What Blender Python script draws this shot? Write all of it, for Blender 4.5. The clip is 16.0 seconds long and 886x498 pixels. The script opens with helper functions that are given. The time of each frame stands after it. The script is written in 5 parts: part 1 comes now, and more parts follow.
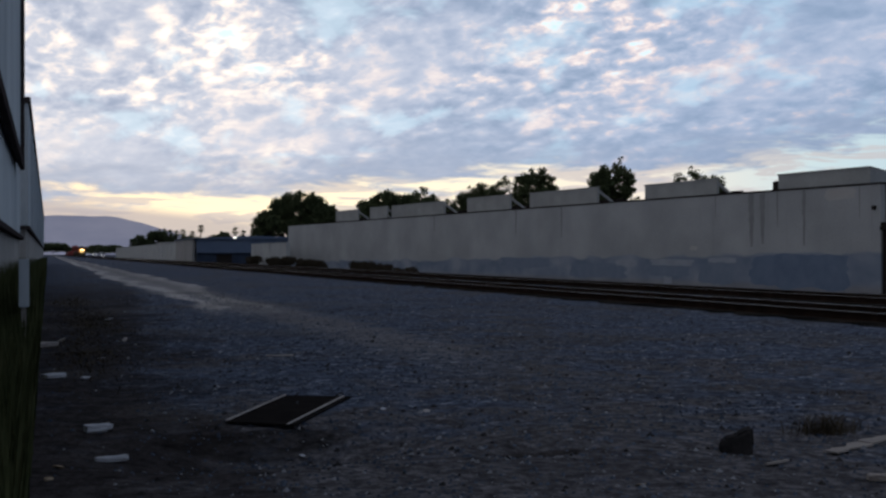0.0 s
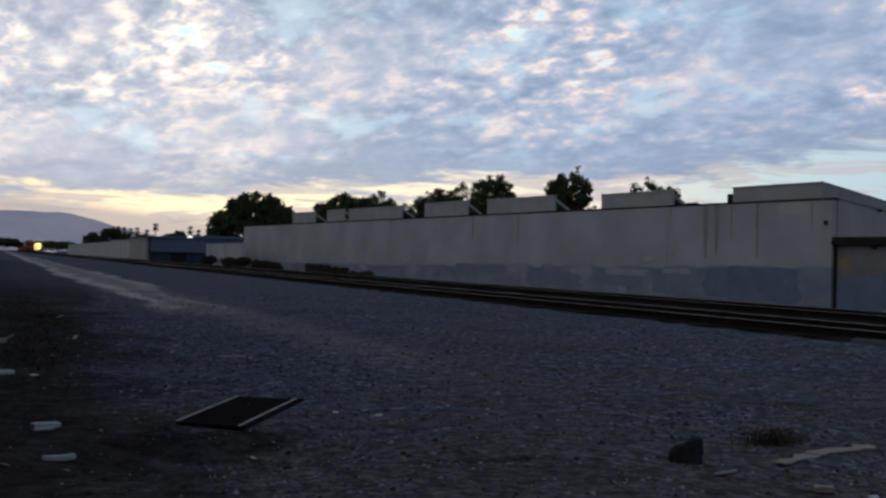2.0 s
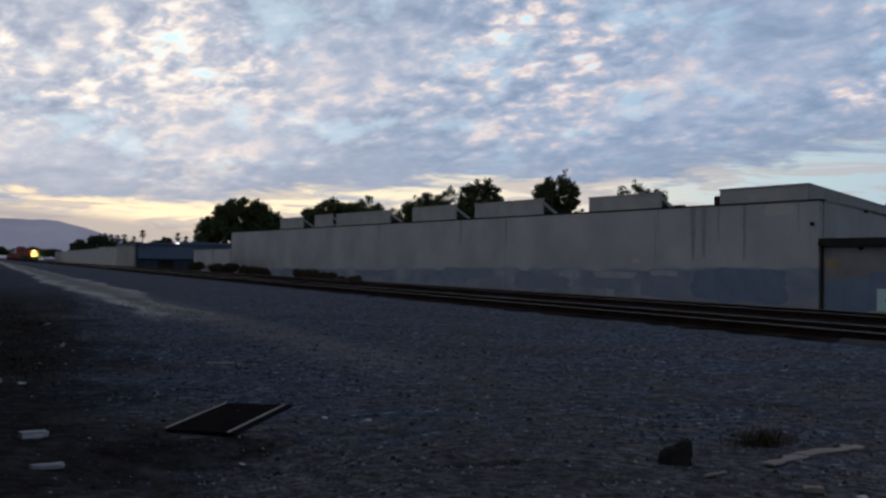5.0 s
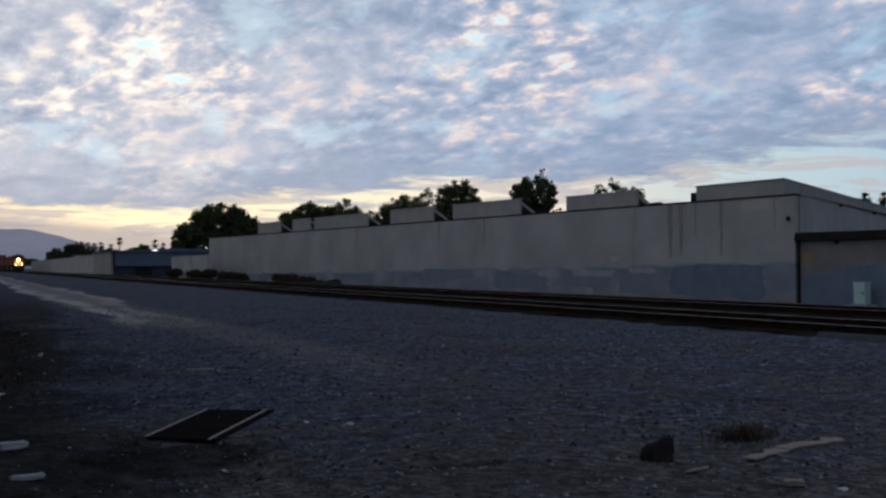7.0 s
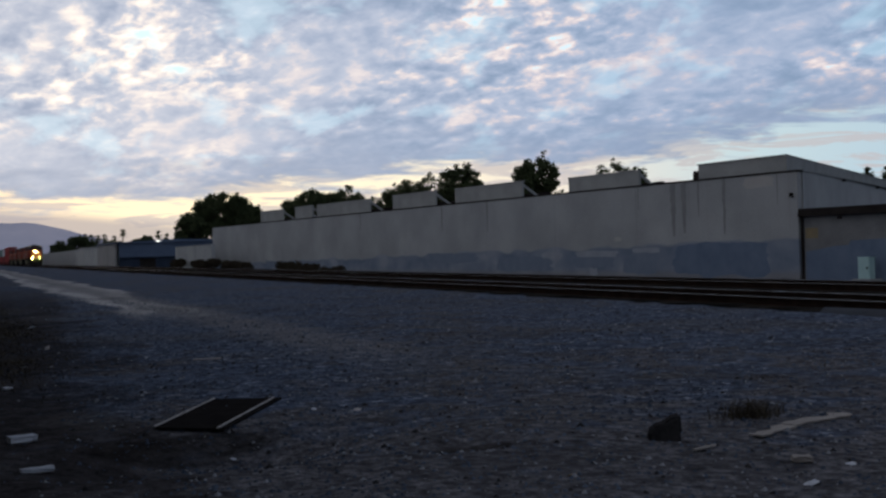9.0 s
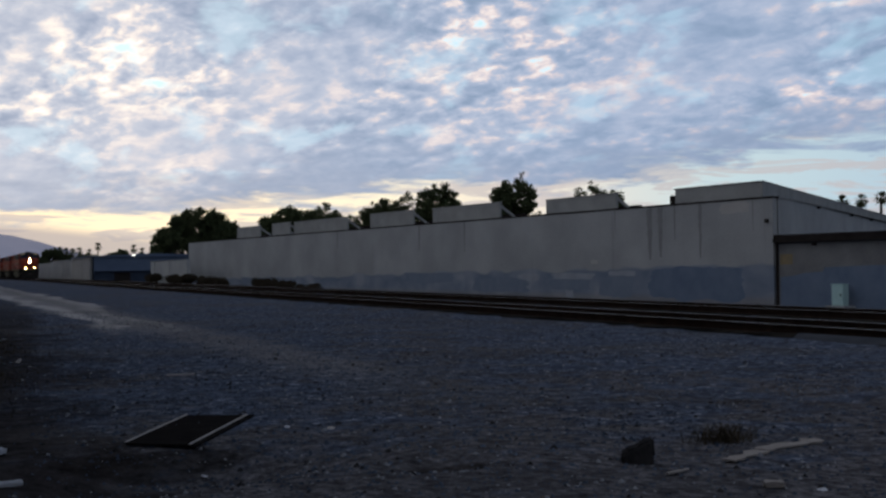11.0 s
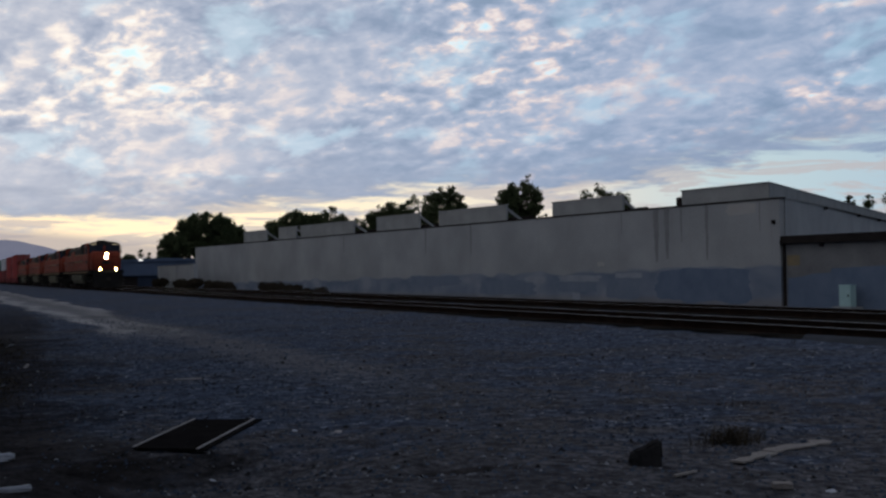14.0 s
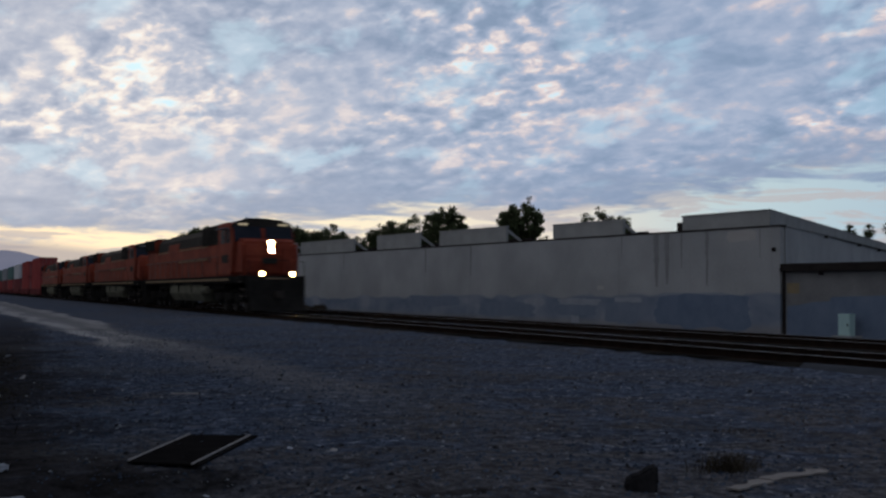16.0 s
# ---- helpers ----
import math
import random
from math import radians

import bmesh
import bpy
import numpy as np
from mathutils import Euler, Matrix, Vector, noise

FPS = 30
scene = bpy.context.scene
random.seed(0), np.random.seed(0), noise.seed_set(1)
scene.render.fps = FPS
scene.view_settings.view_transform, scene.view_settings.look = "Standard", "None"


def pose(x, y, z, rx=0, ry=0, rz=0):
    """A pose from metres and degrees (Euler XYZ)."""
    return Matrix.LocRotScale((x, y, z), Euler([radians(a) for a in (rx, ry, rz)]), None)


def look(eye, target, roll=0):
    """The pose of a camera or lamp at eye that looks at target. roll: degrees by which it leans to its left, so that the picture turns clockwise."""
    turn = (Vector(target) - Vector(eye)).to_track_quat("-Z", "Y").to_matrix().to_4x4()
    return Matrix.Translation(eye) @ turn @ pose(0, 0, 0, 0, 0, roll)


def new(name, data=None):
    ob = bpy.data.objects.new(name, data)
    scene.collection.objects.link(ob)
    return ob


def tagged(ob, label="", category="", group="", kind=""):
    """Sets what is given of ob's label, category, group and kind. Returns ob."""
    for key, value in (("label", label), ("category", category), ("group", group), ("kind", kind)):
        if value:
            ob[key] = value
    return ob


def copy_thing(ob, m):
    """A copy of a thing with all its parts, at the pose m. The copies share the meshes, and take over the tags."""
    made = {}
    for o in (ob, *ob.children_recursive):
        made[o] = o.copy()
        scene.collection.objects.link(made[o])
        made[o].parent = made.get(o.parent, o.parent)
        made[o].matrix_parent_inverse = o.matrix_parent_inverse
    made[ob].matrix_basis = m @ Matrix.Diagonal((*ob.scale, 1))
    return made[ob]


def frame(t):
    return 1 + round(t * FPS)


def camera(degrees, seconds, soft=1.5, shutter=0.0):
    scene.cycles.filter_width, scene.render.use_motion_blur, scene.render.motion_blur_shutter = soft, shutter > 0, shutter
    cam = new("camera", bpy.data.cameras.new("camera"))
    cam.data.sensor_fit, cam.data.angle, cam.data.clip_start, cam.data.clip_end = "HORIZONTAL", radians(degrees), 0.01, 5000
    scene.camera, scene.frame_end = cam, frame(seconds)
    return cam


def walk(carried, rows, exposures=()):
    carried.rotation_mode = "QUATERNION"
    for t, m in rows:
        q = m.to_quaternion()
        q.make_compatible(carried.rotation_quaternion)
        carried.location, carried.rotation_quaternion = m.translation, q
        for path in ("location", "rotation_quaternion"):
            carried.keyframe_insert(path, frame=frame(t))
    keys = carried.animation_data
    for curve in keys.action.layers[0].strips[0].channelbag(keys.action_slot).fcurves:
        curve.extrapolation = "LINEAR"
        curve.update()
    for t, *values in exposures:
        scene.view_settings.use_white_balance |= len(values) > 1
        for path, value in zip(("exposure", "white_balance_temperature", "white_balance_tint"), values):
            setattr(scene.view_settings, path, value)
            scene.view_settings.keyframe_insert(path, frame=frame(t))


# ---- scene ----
# Camera: hand-held beside a railway line, rail heads at z = 0.13, track along +y.
cam = camera(42.0, 16.0, soft=2.5, shutter=0.7)
EYE = (0.0, 0.0, 1.15)
TURNS = [
    (0.0, -18.874, 0.231, 0.100), (0.5, -18.881, 0.180, -0.086), (1.0, -18.883, -0.019, -0.222),
    (1.5, -19.457, 0.325, -0.644), (2.0, -21.046, 0.494, -1.241), (2.5, -21.636, 0.639, -0.988),
    (3.0, -21.689, 1.232, -0.471), (3.5, -21.945, 1.031, -0.818), (4.0, -21.570, 1.149, -1.411),
    (4.2, -21.620, 0.814, -1.320), (6.3, -21.893, 0.761, -0.006), (6.5, -22.181, 0.823, 0.137),
    (7.0, -22.680, 0.799, 0.374), (7.5, -22.165, -0.062, 0.900), (8.0, -22.180, 0.076, 1.394),
    (10.5, -22.807, 0.021, 1.549), (11.0, -23.660, 0.970, 0.642), (11.5, -23.534, 1.115, 0.805),
    (12.0, -23.641, 1.103, 0.643), (12.5, -23.527, 0.952, 0.336), (13.0, -23.080, 0.935, 0.010),
    (13.5, -23.218, 1.011, 0.466), (14.0, -23.334, 1.125, 0.962), (14.5, -23.125, 1.087, 0.558),
    (15.0, -23.030, 1.677, 0.242), (15.5, -23.044, 1.803, -0.287), (16.0, -23.368, 2.122, -0.319),
]
walk(cam, [(t, pose(*EYE, 90 + pitch, roll, yaw)) for t, yaw, pitch, roll in TURNS],
     exposures=[(0.0, 0.20), (1.5, 0.16), (3.0, 0.05), (4.2, 0.02), (7.0, 0.05), (8.0, 0.12), (10.5, 0.12), (12.0, 0.05), (14.5, 0.0), (16.0, -0.04)])

# ---------------------------------------------------------------- node helpers


class Nodes:
    """A small wrapper that adds nodes to a tree and wires them."""

    def __init__(self, tree):
        self.tree = tree
        tree.nodes.clear()

    def add(self, kind, props=None, **inputs):
        n = self.tree.nodes.new(kind)
        p = props or {}
        if "operation" in p:
            n.operation = p["operation"]
        if "use_clamp" in p:
            n.use_clamp = p["use_clamp"]
        if "data_type" in p:
            n.data_type, n.blend_type = p["data_type"], p["blend_type"]
        if "interpolation_type" in p:
            n.interpolation_type = p["interpolation_type"]
        if "sky_type" in p:
            n.sky_type, n.sun_disc = p["sky_type"], False
            n.sun_elevation, n.sun_rotation = p["sun_elevation"], p["sun_rotation"]
            n.air_density, n.dust_density = p["air_density"], p["dust_density"]
        for k, v in inputs.items():
            key = int(k[1:]) if k[0] == "i" and k[1:].isdigit() else k.replace("_", " ")
            self.put(n.inputs[key], v)
        return n

    def put(self, socket, v):
        if isinstance(v, bpy.types.NodeSocket):
            self.tree.links.new(v, socket)
        elif isinstance(v, bpy.types.Node):
            self.tree.links.new(v.outputs[0], socket)
        else:
            socket.default_value = v

    def math(self, op, a, b=0.0, clamp=False):
        return self.add("ShaderNodeMath", {"operation": op, "use_clamp": clamp}, i0=a, i1=b).outputs[0]

    def ramp(self, fac, stops, mode="LINEAR"):
        n = self.add("ShaderNodeValToRGB", None, Fac=fac)
        n.color_ramp.interpolation = mode
        while len(n.color_ramp.elements) < len(stops):
            n.color_ramp.elements.new(0.5)
        for e, (p, c) in zip(n.color_ramp.elements, stops):
            e.position = p
            e.color = (*c, 1) if len(c) == 3 else c
        return n.outputs[0]

    def range(self, v, a, b, c=0.0, d=1.0, kind="SMOOTHSTEP"):
        return self.add("ShaderNodeMapRange", {"interpolation_type": kind},
                        i0=v, i1=a, i2=b, i3=c, i4=d).outputs[0]

    def mix(self, fac, a, b, blend="MIX"):
        n = self.add("ShaderNodeMix", {"data_type": "RGBA", "blend_type": blend})
        self.put(n.inputs[0], fac)
        self.put(n.inputs[6], a if not isinstance(a, tuple) else (*a[:3], 1))
        self.put(n.inputs[7], b if not isinstance(b, tuple) else (*b[:3], 1))
        return n.outputs[2]

    def noise(self, vec, scale, detail=4.0, rough=0.55, dist=0.0):
        n = self.add("ShaderNodeTexNoise", None, Vector=vec, Scale=scale, Detail=detail, Roughness=rough, Distortion=dist)
        return n.outputs[0]

    def stretch(self, vec, scale, rot=(0, 0, 0)):
        return self.add("ShaderNodeMapping", None, Vector=vec, Scale=scale, Rotation=rot).outputs[0]


# ---------------------------------------------------------------- world: dusk sky with broken altocumulus
world = bpy.data.worlds.new("dusk_sky")
scene.world = world
world.use_nodes = True
w = Nodes(world.node_tree)
sky_dir = w.add("ShaderNodeTexCoord").outputs["Generated"]
sep = w.add("ShaderNodeSeparateXYZ", None, Vector=sky_dir)
sx, sy, sz = sep.outputs
az = w.math("ARCTAN2", sx, sy)                      # 0 along the track, positive to the right
up = w.math("MAXIMUM", sz, 0.0)
# cloud sheet coordinates: a layer overhead, its streets running along the track
flat = w.math("ADD", up, 0.34)
sheet = w.add("ShaderNodeCombineXYZ", None, X=w.math("DIVIDE", sx, flat), Y=w.math("DIVIDE", sy, flat)).outputs[0]
def bent(vec, scale, amount):
    """The same coordinates pushed about by a coloured noise, so that no lattice shows."""
    push = w.add("ShaderNodeTexNoise", None, Vector=vec, Scale=scale, Detail=3.0, Roughness=0.55).outputs["Color"]
    push = w.add("ShaderNodeVectorMath", {"operation": "SUBTRACT"}, i0=push, i1=(0.5, 0.5, 0.5)).outputs[0]
    push = w.add("ShaderNodeVectorMath", {"operation": "MULTIPLY"}, i0=push, i1=(amount, amount, amount)).outputs[0]
    return w.add("ShaderNodeVectorMath", {"operation": "ADD"}, i0=vec, i1=push).outputs[0]


streets = w.stretch(sheet, (1.0, 1.0, 1.0), (0, 0, -0.36))      # turned so that the cloud streets lie along the second axis
cells = bent(w.stretch(streets, (1.0, 0.74, 1.0)), 4.0, 0.13)
wob = w.noise(cells, 4.5, 2, 0.5)
puffs = w.noise(cells, 16.0, 4, 0.50, 0.0)
flecks = w.noise(bent(w.stretch(streets, (1.0, 0.80, 1.0)), 9.0, 0.06), 31.0, 4, 0.52, 0.0)
mass = w.noise(w.stretch(sheet, (1.0, 0.7, 1.0), (0, 0, -0.25)), 1.7, 3, 0.5, 0.2)
left = w.range(az, 0.62, 0.0)                        # brighter towards the set sun
glow_dir = (math.sin(radians(3)) * math.cos(radians(9)), math.cos(radians(3)) * math.cos(radians(9)), math.sin(radians(9)))
near_glow = w.add("ShaderNodeVectorMath", {"operation": "DOT_PRODUCT"}, i0=sky_dir, i1=glow_dir).outputs["Value"]
glow = w.range(near_glow, 0.978, 1.0)
dens = w.math("ADD", w.math("MULTIPLY", puffs, 0.54), w.math("MULTIPLY", flecks, 0.46))
lively = w.range(w.noise(w.stretch(sheet, (1.0, 0.6, 1.0), (0, 0, 0.3)), 3.1, 2, 0.5), 0.36, 0.60, 0.50, 1.30)   # smooth grey sheets between flecked banks
lively = w.math("MULTIPLY", lively, w.range(up, 0.09, 0.19, 0.55, 1.12))           # the deck is smoother low down
dens = w.math("ADD", 0.5, w.math("MULTIPLY", w.math("SUBTRACT", dens, 0.5), lively))
dens = w.math("ADD", dens, w.math("MULTIPLY", w.math("SUBTRACT", mass, 0.5), 0.30))
dens = w.math("ADD", dens, w.math("MULTIPLY", w.math("SUBTRACT", wob, 0.5), 0.26))
dens = w.math("ADD", dens, w.math("MULTIPLY", glow, 0.052))
cloud_r = w.ramp(dens, [(0.36, (0.225, 0.300, 0.430)), (0.46, (0.295, 0.365, 0.505)), (0.54, (0.395, 0.445, 0.575)),
                        (0.595, (0.590, 0.530, 0.580)), (0.65, (0.810, 0.680, 0.660)), (0.70, (0.660, 0.780, 0.850)), (0.77, (0.520, 0.760, 0.890))])
cloud_l = w.ramp(dens, [(0.36, (0.330, 0.365, 0.465)), (0.46, (0.440, 0.460, 0.550)), (0.54, (0.575, 0.570, 0.630)),
                        (0.595, (0.810, 0.715, 0.690)), (0.65, (0.990, 0.870, 0.770)), (0.70, (0.950, 0.940, 0.890)), (0.77, (0.740, 0.930, 0.980))])
cloud = w.mix(1.0, w.mix(left, cloud_r, cloud_l), (1.03, 1.07, 1.085), "MULTIPLY")
gaps = w.range(w.noise(w.stretch(sheet, (1.0, 0.7, 1.0), (0, 0, -0.5)), 7.5, 4, 0.55, 0.3), 0.53, 0.66)      # thin places where clear blue shows
cloud = w.mix(w.math("MULTIPLY", gaps, 0.48), cloud, w.mix(left, (0.47, 0.69, 0.85), (0.74, 0.90, 0.98)))
# clear strip under the cloud deck: yellow over the sunset, paling to blue-green
nishita = w.add("ShaderNodeTexSky", {"sky_type": "NISHITA", "sun_elevation": radians(1.0), "sun_rotation": radians(3.0),
                                     "air_density": 1.2, "dust_density": 2.0}).outputs[0]
strip = w.ramp(w.range(az, -0.2, 0.9, kind="LINEAR"), [(0.10, (1.18, 1.00, 0.66)), (0.33, (1.20, 1.05, 0.72)), (0.50, (1.08, 0.98, 0.75)),
                                        (0.64, (0.88, 0.82, 0.72)), (0.77, (0.58, 0.73, 0.78)), (1.0, (0.40, 0.56, 0.72))])
strip = w.mix(0.10, strip, w.mix(1.0, nishita, (0.10, 0.10, 0.10), "MULTIPLY"))
edge_noise = w.noise(w.stretch(sky_dir, (8.0, 8.0, 40.0)), 1.7, 6, 0.58, 0.4)
deck = w.math("ADD", w.math("MULTIPLY", w.math("SUBTRACT", edge_noise, 0.5), 0.085), up)
deck_low = w.ramp(w.range(az, 0.0, 0.80, kind="LINEAR"), [(0.0, (0.047, 0.047, 0.047)), (0.28, (0.058, 0.058, 0.058)), (0.55, (0.066, 0.066, 0.066)), (0.75, (0.082, 0.082, 0.082)), (1.0, (0.108, 0.108, 0.108))])
over = w.math("SUBTRACT", deck, deck_low)
covered = w.range(over, -0.009, 0.009)
cloud = w.mix(w.range(over, 0.045, 0.0, 0.0, 0.75), cloud, w.mix(left, (0.27, 0.34, 0.48), (0.36, 0.40, 0.50)))
bars = w.range(w.noise(w.stretch(sky_dir, (7.0, 7.0, 62.0)), 1.5, 5, 0.6, 0.5), 0.49, 0.57)
haze = w.range(w.math("ADD", up, w.math("MULTIPLY", az, 0.11)), 0.052, 0.040)
strip = w.mix(w.math("MULTIPLY", bars, 0.68), strip, (0.52, 0.47, 0.48))
strip = w.mix(w.math("MULTIPLY", haze, 0.80), strip, (0.43, 0.385, 0.40))
sky = w.mix(covered, strip, cloud)
# the dome darkens overhead and away from the afterglow
after = w.add("ShaderNodeVectorMath", {"operation": "DOT_PRODUCT"}, i0=sky_dir, i1=(0.26, 0.96, 0.05)).outputs["Value"]
sky = w.mix(w.range(after, 0.88, 0.25, 0.0, 0.52), sky, w.mix(1.0, sky, (0.10, 0.12, 0.16), "MULTIPLY"))
sky = w.mix(w.range(sz, 0.0, -0.02), sky, (0.03, 0.03, 0.035))
w.add("ShaderNodeOutputWorld", None, Surface=w.add("ShaderNodeBackground", None, Color=sky, Strength=1.0))

sun = new("sun", bpy.data.lights.new("sun", "SUN"))
sun.data.energy, sun.data.angle, sun.data.color = 0.12, radians(20), (1.0, 0.82, 0.62)
sun.matrix_world = look((0, 0, 50), (-2, -50 * math.cos(radians(6)), 50 - 50 * math.sin(radians(6))))

# ---------------------------------------------------------------- materials


def surface(name, tones, rough=0.8, scale=3.0, fine=40.0, bump=0.3, metal=0.0, depth=0.01, stretch=(1, 1, 1), spec=0.0):
    """Two-scale varied surface: tones is a list of colours mixed by coarse and fine noise."""
    m = bpy.data.materials.new(name)
    m.use_nodes = True
    n = Nodes(m.node_tree)
    co = n.add("ShaderNodeTexCoord").outputs["Object"]
    co = n.stretch(co, stretch)
    a, b = n.noise(co, scale, 5, 0.6), n.noise(co, fine, 4, 0.6)
    f = n.math("ADD", n.math("MULTIPLY", a, 0.65), n.math("MULTIPLY", b, 0.35))
    k = len(tones) - 1
    col = n.ramp(f, [(0.36 + 0.28 * i / max(k, 1), c) for i, c in enumerate(tones)])
    bs = n.add("ShaderNodeBsdfPrincipled", None, Base_Color=col, Metallic=metal,
               Roughness=n.range(b, 0.3, 0.7, max(rough - 0.12, 0.05), min(rough + 0.1, 1.0), "LINEAR"))
    bs.inputs["Specular IOR Level"].default_value = spec
    if bump:
        n.put(bs.inputs["Normal"], n.add("ShaderNodeBump", None, Strength=bump, Distance=depth, Height=f))
    n.add("ShaderNodeOutputMaterial", None, Surface=bs)
    return m


def glowing(name, colour, strength):
    m = bpy.data.materials.new(name)
    m.use_nodes = True
    n = Nodes(m.node_tree)
    n.add("ShaderNodeOutputMaterial", None, Surface=n.add("ShaderNodeEmission", None, Color=(*colour, 1), Strength=strength))
    return m


def ground_material():
    """Grey gravel over dusty brown earth, with a pale worn vehicle track and oily dark patches."""
    m = bpy.data.materials.new("gravel_ground")
    m.use_nodes = True
    n = Nodes(m.node_tree)
    co = n.add("ShaderNodeTexCoord").outputs["Object"]
    s = n.add("ShaderNodeSeparateXYZ", None, Vector=co)
    x, y = s.outputs[0], s.outputs[1]
    big, mid = n.noise(co, 0.22, 4, 0.55), n.noise(co, 1.6, 5, 0.6)
    fine, grit = n.noise(co, 14.0, 5, 0.65), n.add("ShaderNodeTexVoronoi", None, Vector=co, Scale=16.0)
    gravel = n.ramp(grit.outputs["Color"], [(0.15, (0.038, 0.046, 0.063)), (0.5, (0.056, 0.067, 0.093)), (0.78, (0.078, 0.092, 0.124)), (0.95, (0.19, 0.205, 0.24))])
    earth = n.ramp(fine, [(0.35, (0.039, 0.037, 0.040)), (0.52, (0.075, 0.072, 0.077)), (0.68, (0.124, 0.119, 0.123))])
    # earth shows close to the wall side and in worn patches
    bare = n.math("ADD", n.math("MULTIPLY", mid, 0.75), n.math("MULTIPLY", big, 0.6))
    bare = n.range(n.math("ADD", bare, n.range(y, 12.0, 5.0, 0.0, 0.20)), 0.67, 0.83)
    col = n.mix(bare, gravel, earth)
    # pale vehicle track: two worn ruts that wind from far off towards the gravel
    wav = n.noise(n.stretch(co, (1.0, 0.22, 1.0)), 0.5, 3, 0.5)
    off = n.math("ABSOLUTE", n.math("SUBTRACT", x, n.math("ADD", 3.9, n.math("MULTIPLY", n.math("SUBTRACT", wav, 0.5), 3.0))))
    worn = n.math("MULTIPLY", n.range(off, 1.25, 0.75), n.range(n.math("ADD", y, n.math("MULTIPLY", mid, 14.0)), 27.0, 36.0))
    rut = n.math("ABSOLUTE", n.math("SUBTRACT", off, 0.1))
    worn = n.math("MULTIPLY", worn, n.math("ADD", 0.55, n.math("MULTIPLY", n.range(rut, 0.1, 0.45), 0.45)))
    worn = n.math("MULTIPLY", worn, n.range(n.noise(co, 3.5, 4, 0.6), 0.28, 0.50, 0.45, 1.0))
    col = n.mix(n.math("MULTIPLY", worn, 0.95), col, (0.34, 0.325, 0.315))
    faint = n.math("MULTIPLY", n.range(n.math("ABSOLUTE", n.math("SUBTRACT", x, n.math("ADD", 4.3, n.math("MULTIPLY", n.math("SUBTRACT", mid, 0.5), 1.5)))), 1.0, 0.2), n.range(y, 9.0, 14.0))
    col = n.mix(n.math("MULTIPLY", faint, 0.6), col, (0.135, 0.128, 0.128))
    # trampled dark soil along the building on the camera's side, scattered dark damp patches
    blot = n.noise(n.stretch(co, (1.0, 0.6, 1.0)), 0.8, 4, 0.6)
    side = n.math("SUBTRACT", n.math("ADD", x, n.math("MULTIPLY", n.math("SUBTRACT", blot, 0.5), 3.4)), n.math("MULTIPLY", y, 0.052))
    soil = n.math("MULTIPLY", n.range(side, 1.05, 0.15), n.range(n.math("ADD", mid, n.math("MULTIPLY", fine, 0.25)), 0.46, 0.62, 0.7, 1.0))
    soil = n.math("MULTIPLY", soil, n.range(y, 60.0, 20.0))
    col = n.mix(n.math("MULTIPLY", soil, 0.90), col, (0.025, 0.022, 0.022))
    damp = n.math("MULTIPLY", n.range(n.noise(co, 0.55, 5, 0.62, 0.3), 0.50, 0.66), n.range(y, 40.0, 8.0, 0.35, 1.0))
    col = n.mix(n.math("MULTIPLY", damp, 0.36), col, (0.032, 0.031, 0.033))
    # two dips by the panel: dark soil and their shade put into the colour
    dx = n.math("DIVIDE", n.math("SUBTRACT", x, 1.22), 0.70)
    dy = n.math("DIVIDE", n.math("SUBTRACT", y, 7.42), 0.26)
    hollow_soil_shade = n.math("ADD", n.math("ADD", n.math("MULTIPLY", dx, dx), n.math("MULTIPLY", dy, dy)), n.math("MULTIPLY", n.math("SUBTRACT", mid, 0.5), 2.4))
    col = n.mix(n.range(hollow_soil_shade, 1.15, 0.55, 0.0, 0.70), col, (0.016, 0.014, 0.013))
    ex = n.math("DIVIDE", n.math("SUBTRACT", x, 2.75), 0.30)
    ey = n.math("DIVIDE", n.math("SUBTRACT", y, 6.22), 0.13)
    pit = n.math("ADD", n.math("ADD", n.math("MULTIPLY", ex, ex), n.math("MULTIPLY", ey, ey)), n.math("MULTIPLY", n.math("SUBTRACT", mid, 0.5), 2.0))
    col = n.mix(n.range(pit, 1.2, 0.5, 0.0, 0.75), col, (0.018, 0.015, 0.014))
    warm = n.range(n.noise(co, 0.33, 3, 0.5), 0.50, 0.62)
    col = n.mix(n.math("MULTIPLY", warm, 0.35), col, n.mix(fine, (0.040, 0.037, 0.036), (0.115, 0.108, 0.104)))
    clods = n.range(n.noise(co, 5.5, 6, 0.68), 0.34, 0.68, 0.58, 1.62, "LINEAR")
    far_off = n.range(y, 9.0, 26.0, 1.0, 0.35)
    clods = n.math("ADD", n.math("MULTIPLY", n.math("SUBTRACT", clods, 1.0), far_off), 1.02)
    col = n.mix(1.0, col, n.add("ShaderNodeCombineColor", None, Red=clods, Green=clods, Blue=clods).outputs[0], "MULTIPLY")
    height = n.math("ADD", n.math("MULTIPLY", grit.outputs["Distance"], -0.5), n.math("ADD", fine, n.math("MULTIPLY", mid, 1.4)))
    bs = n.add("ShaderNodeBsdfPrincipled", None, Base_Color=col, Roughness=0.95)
    bs.inputs["Specular IOR Level"].default_value = 0.0
    n.put(bs.inputs["Normal"], n.add("ShaderNodeBump", None, Strength=0.9, Distance=0.035, Height=height))
    n.add("ShaderNodeOutputMaterial", None, Surface=bs)
    return m


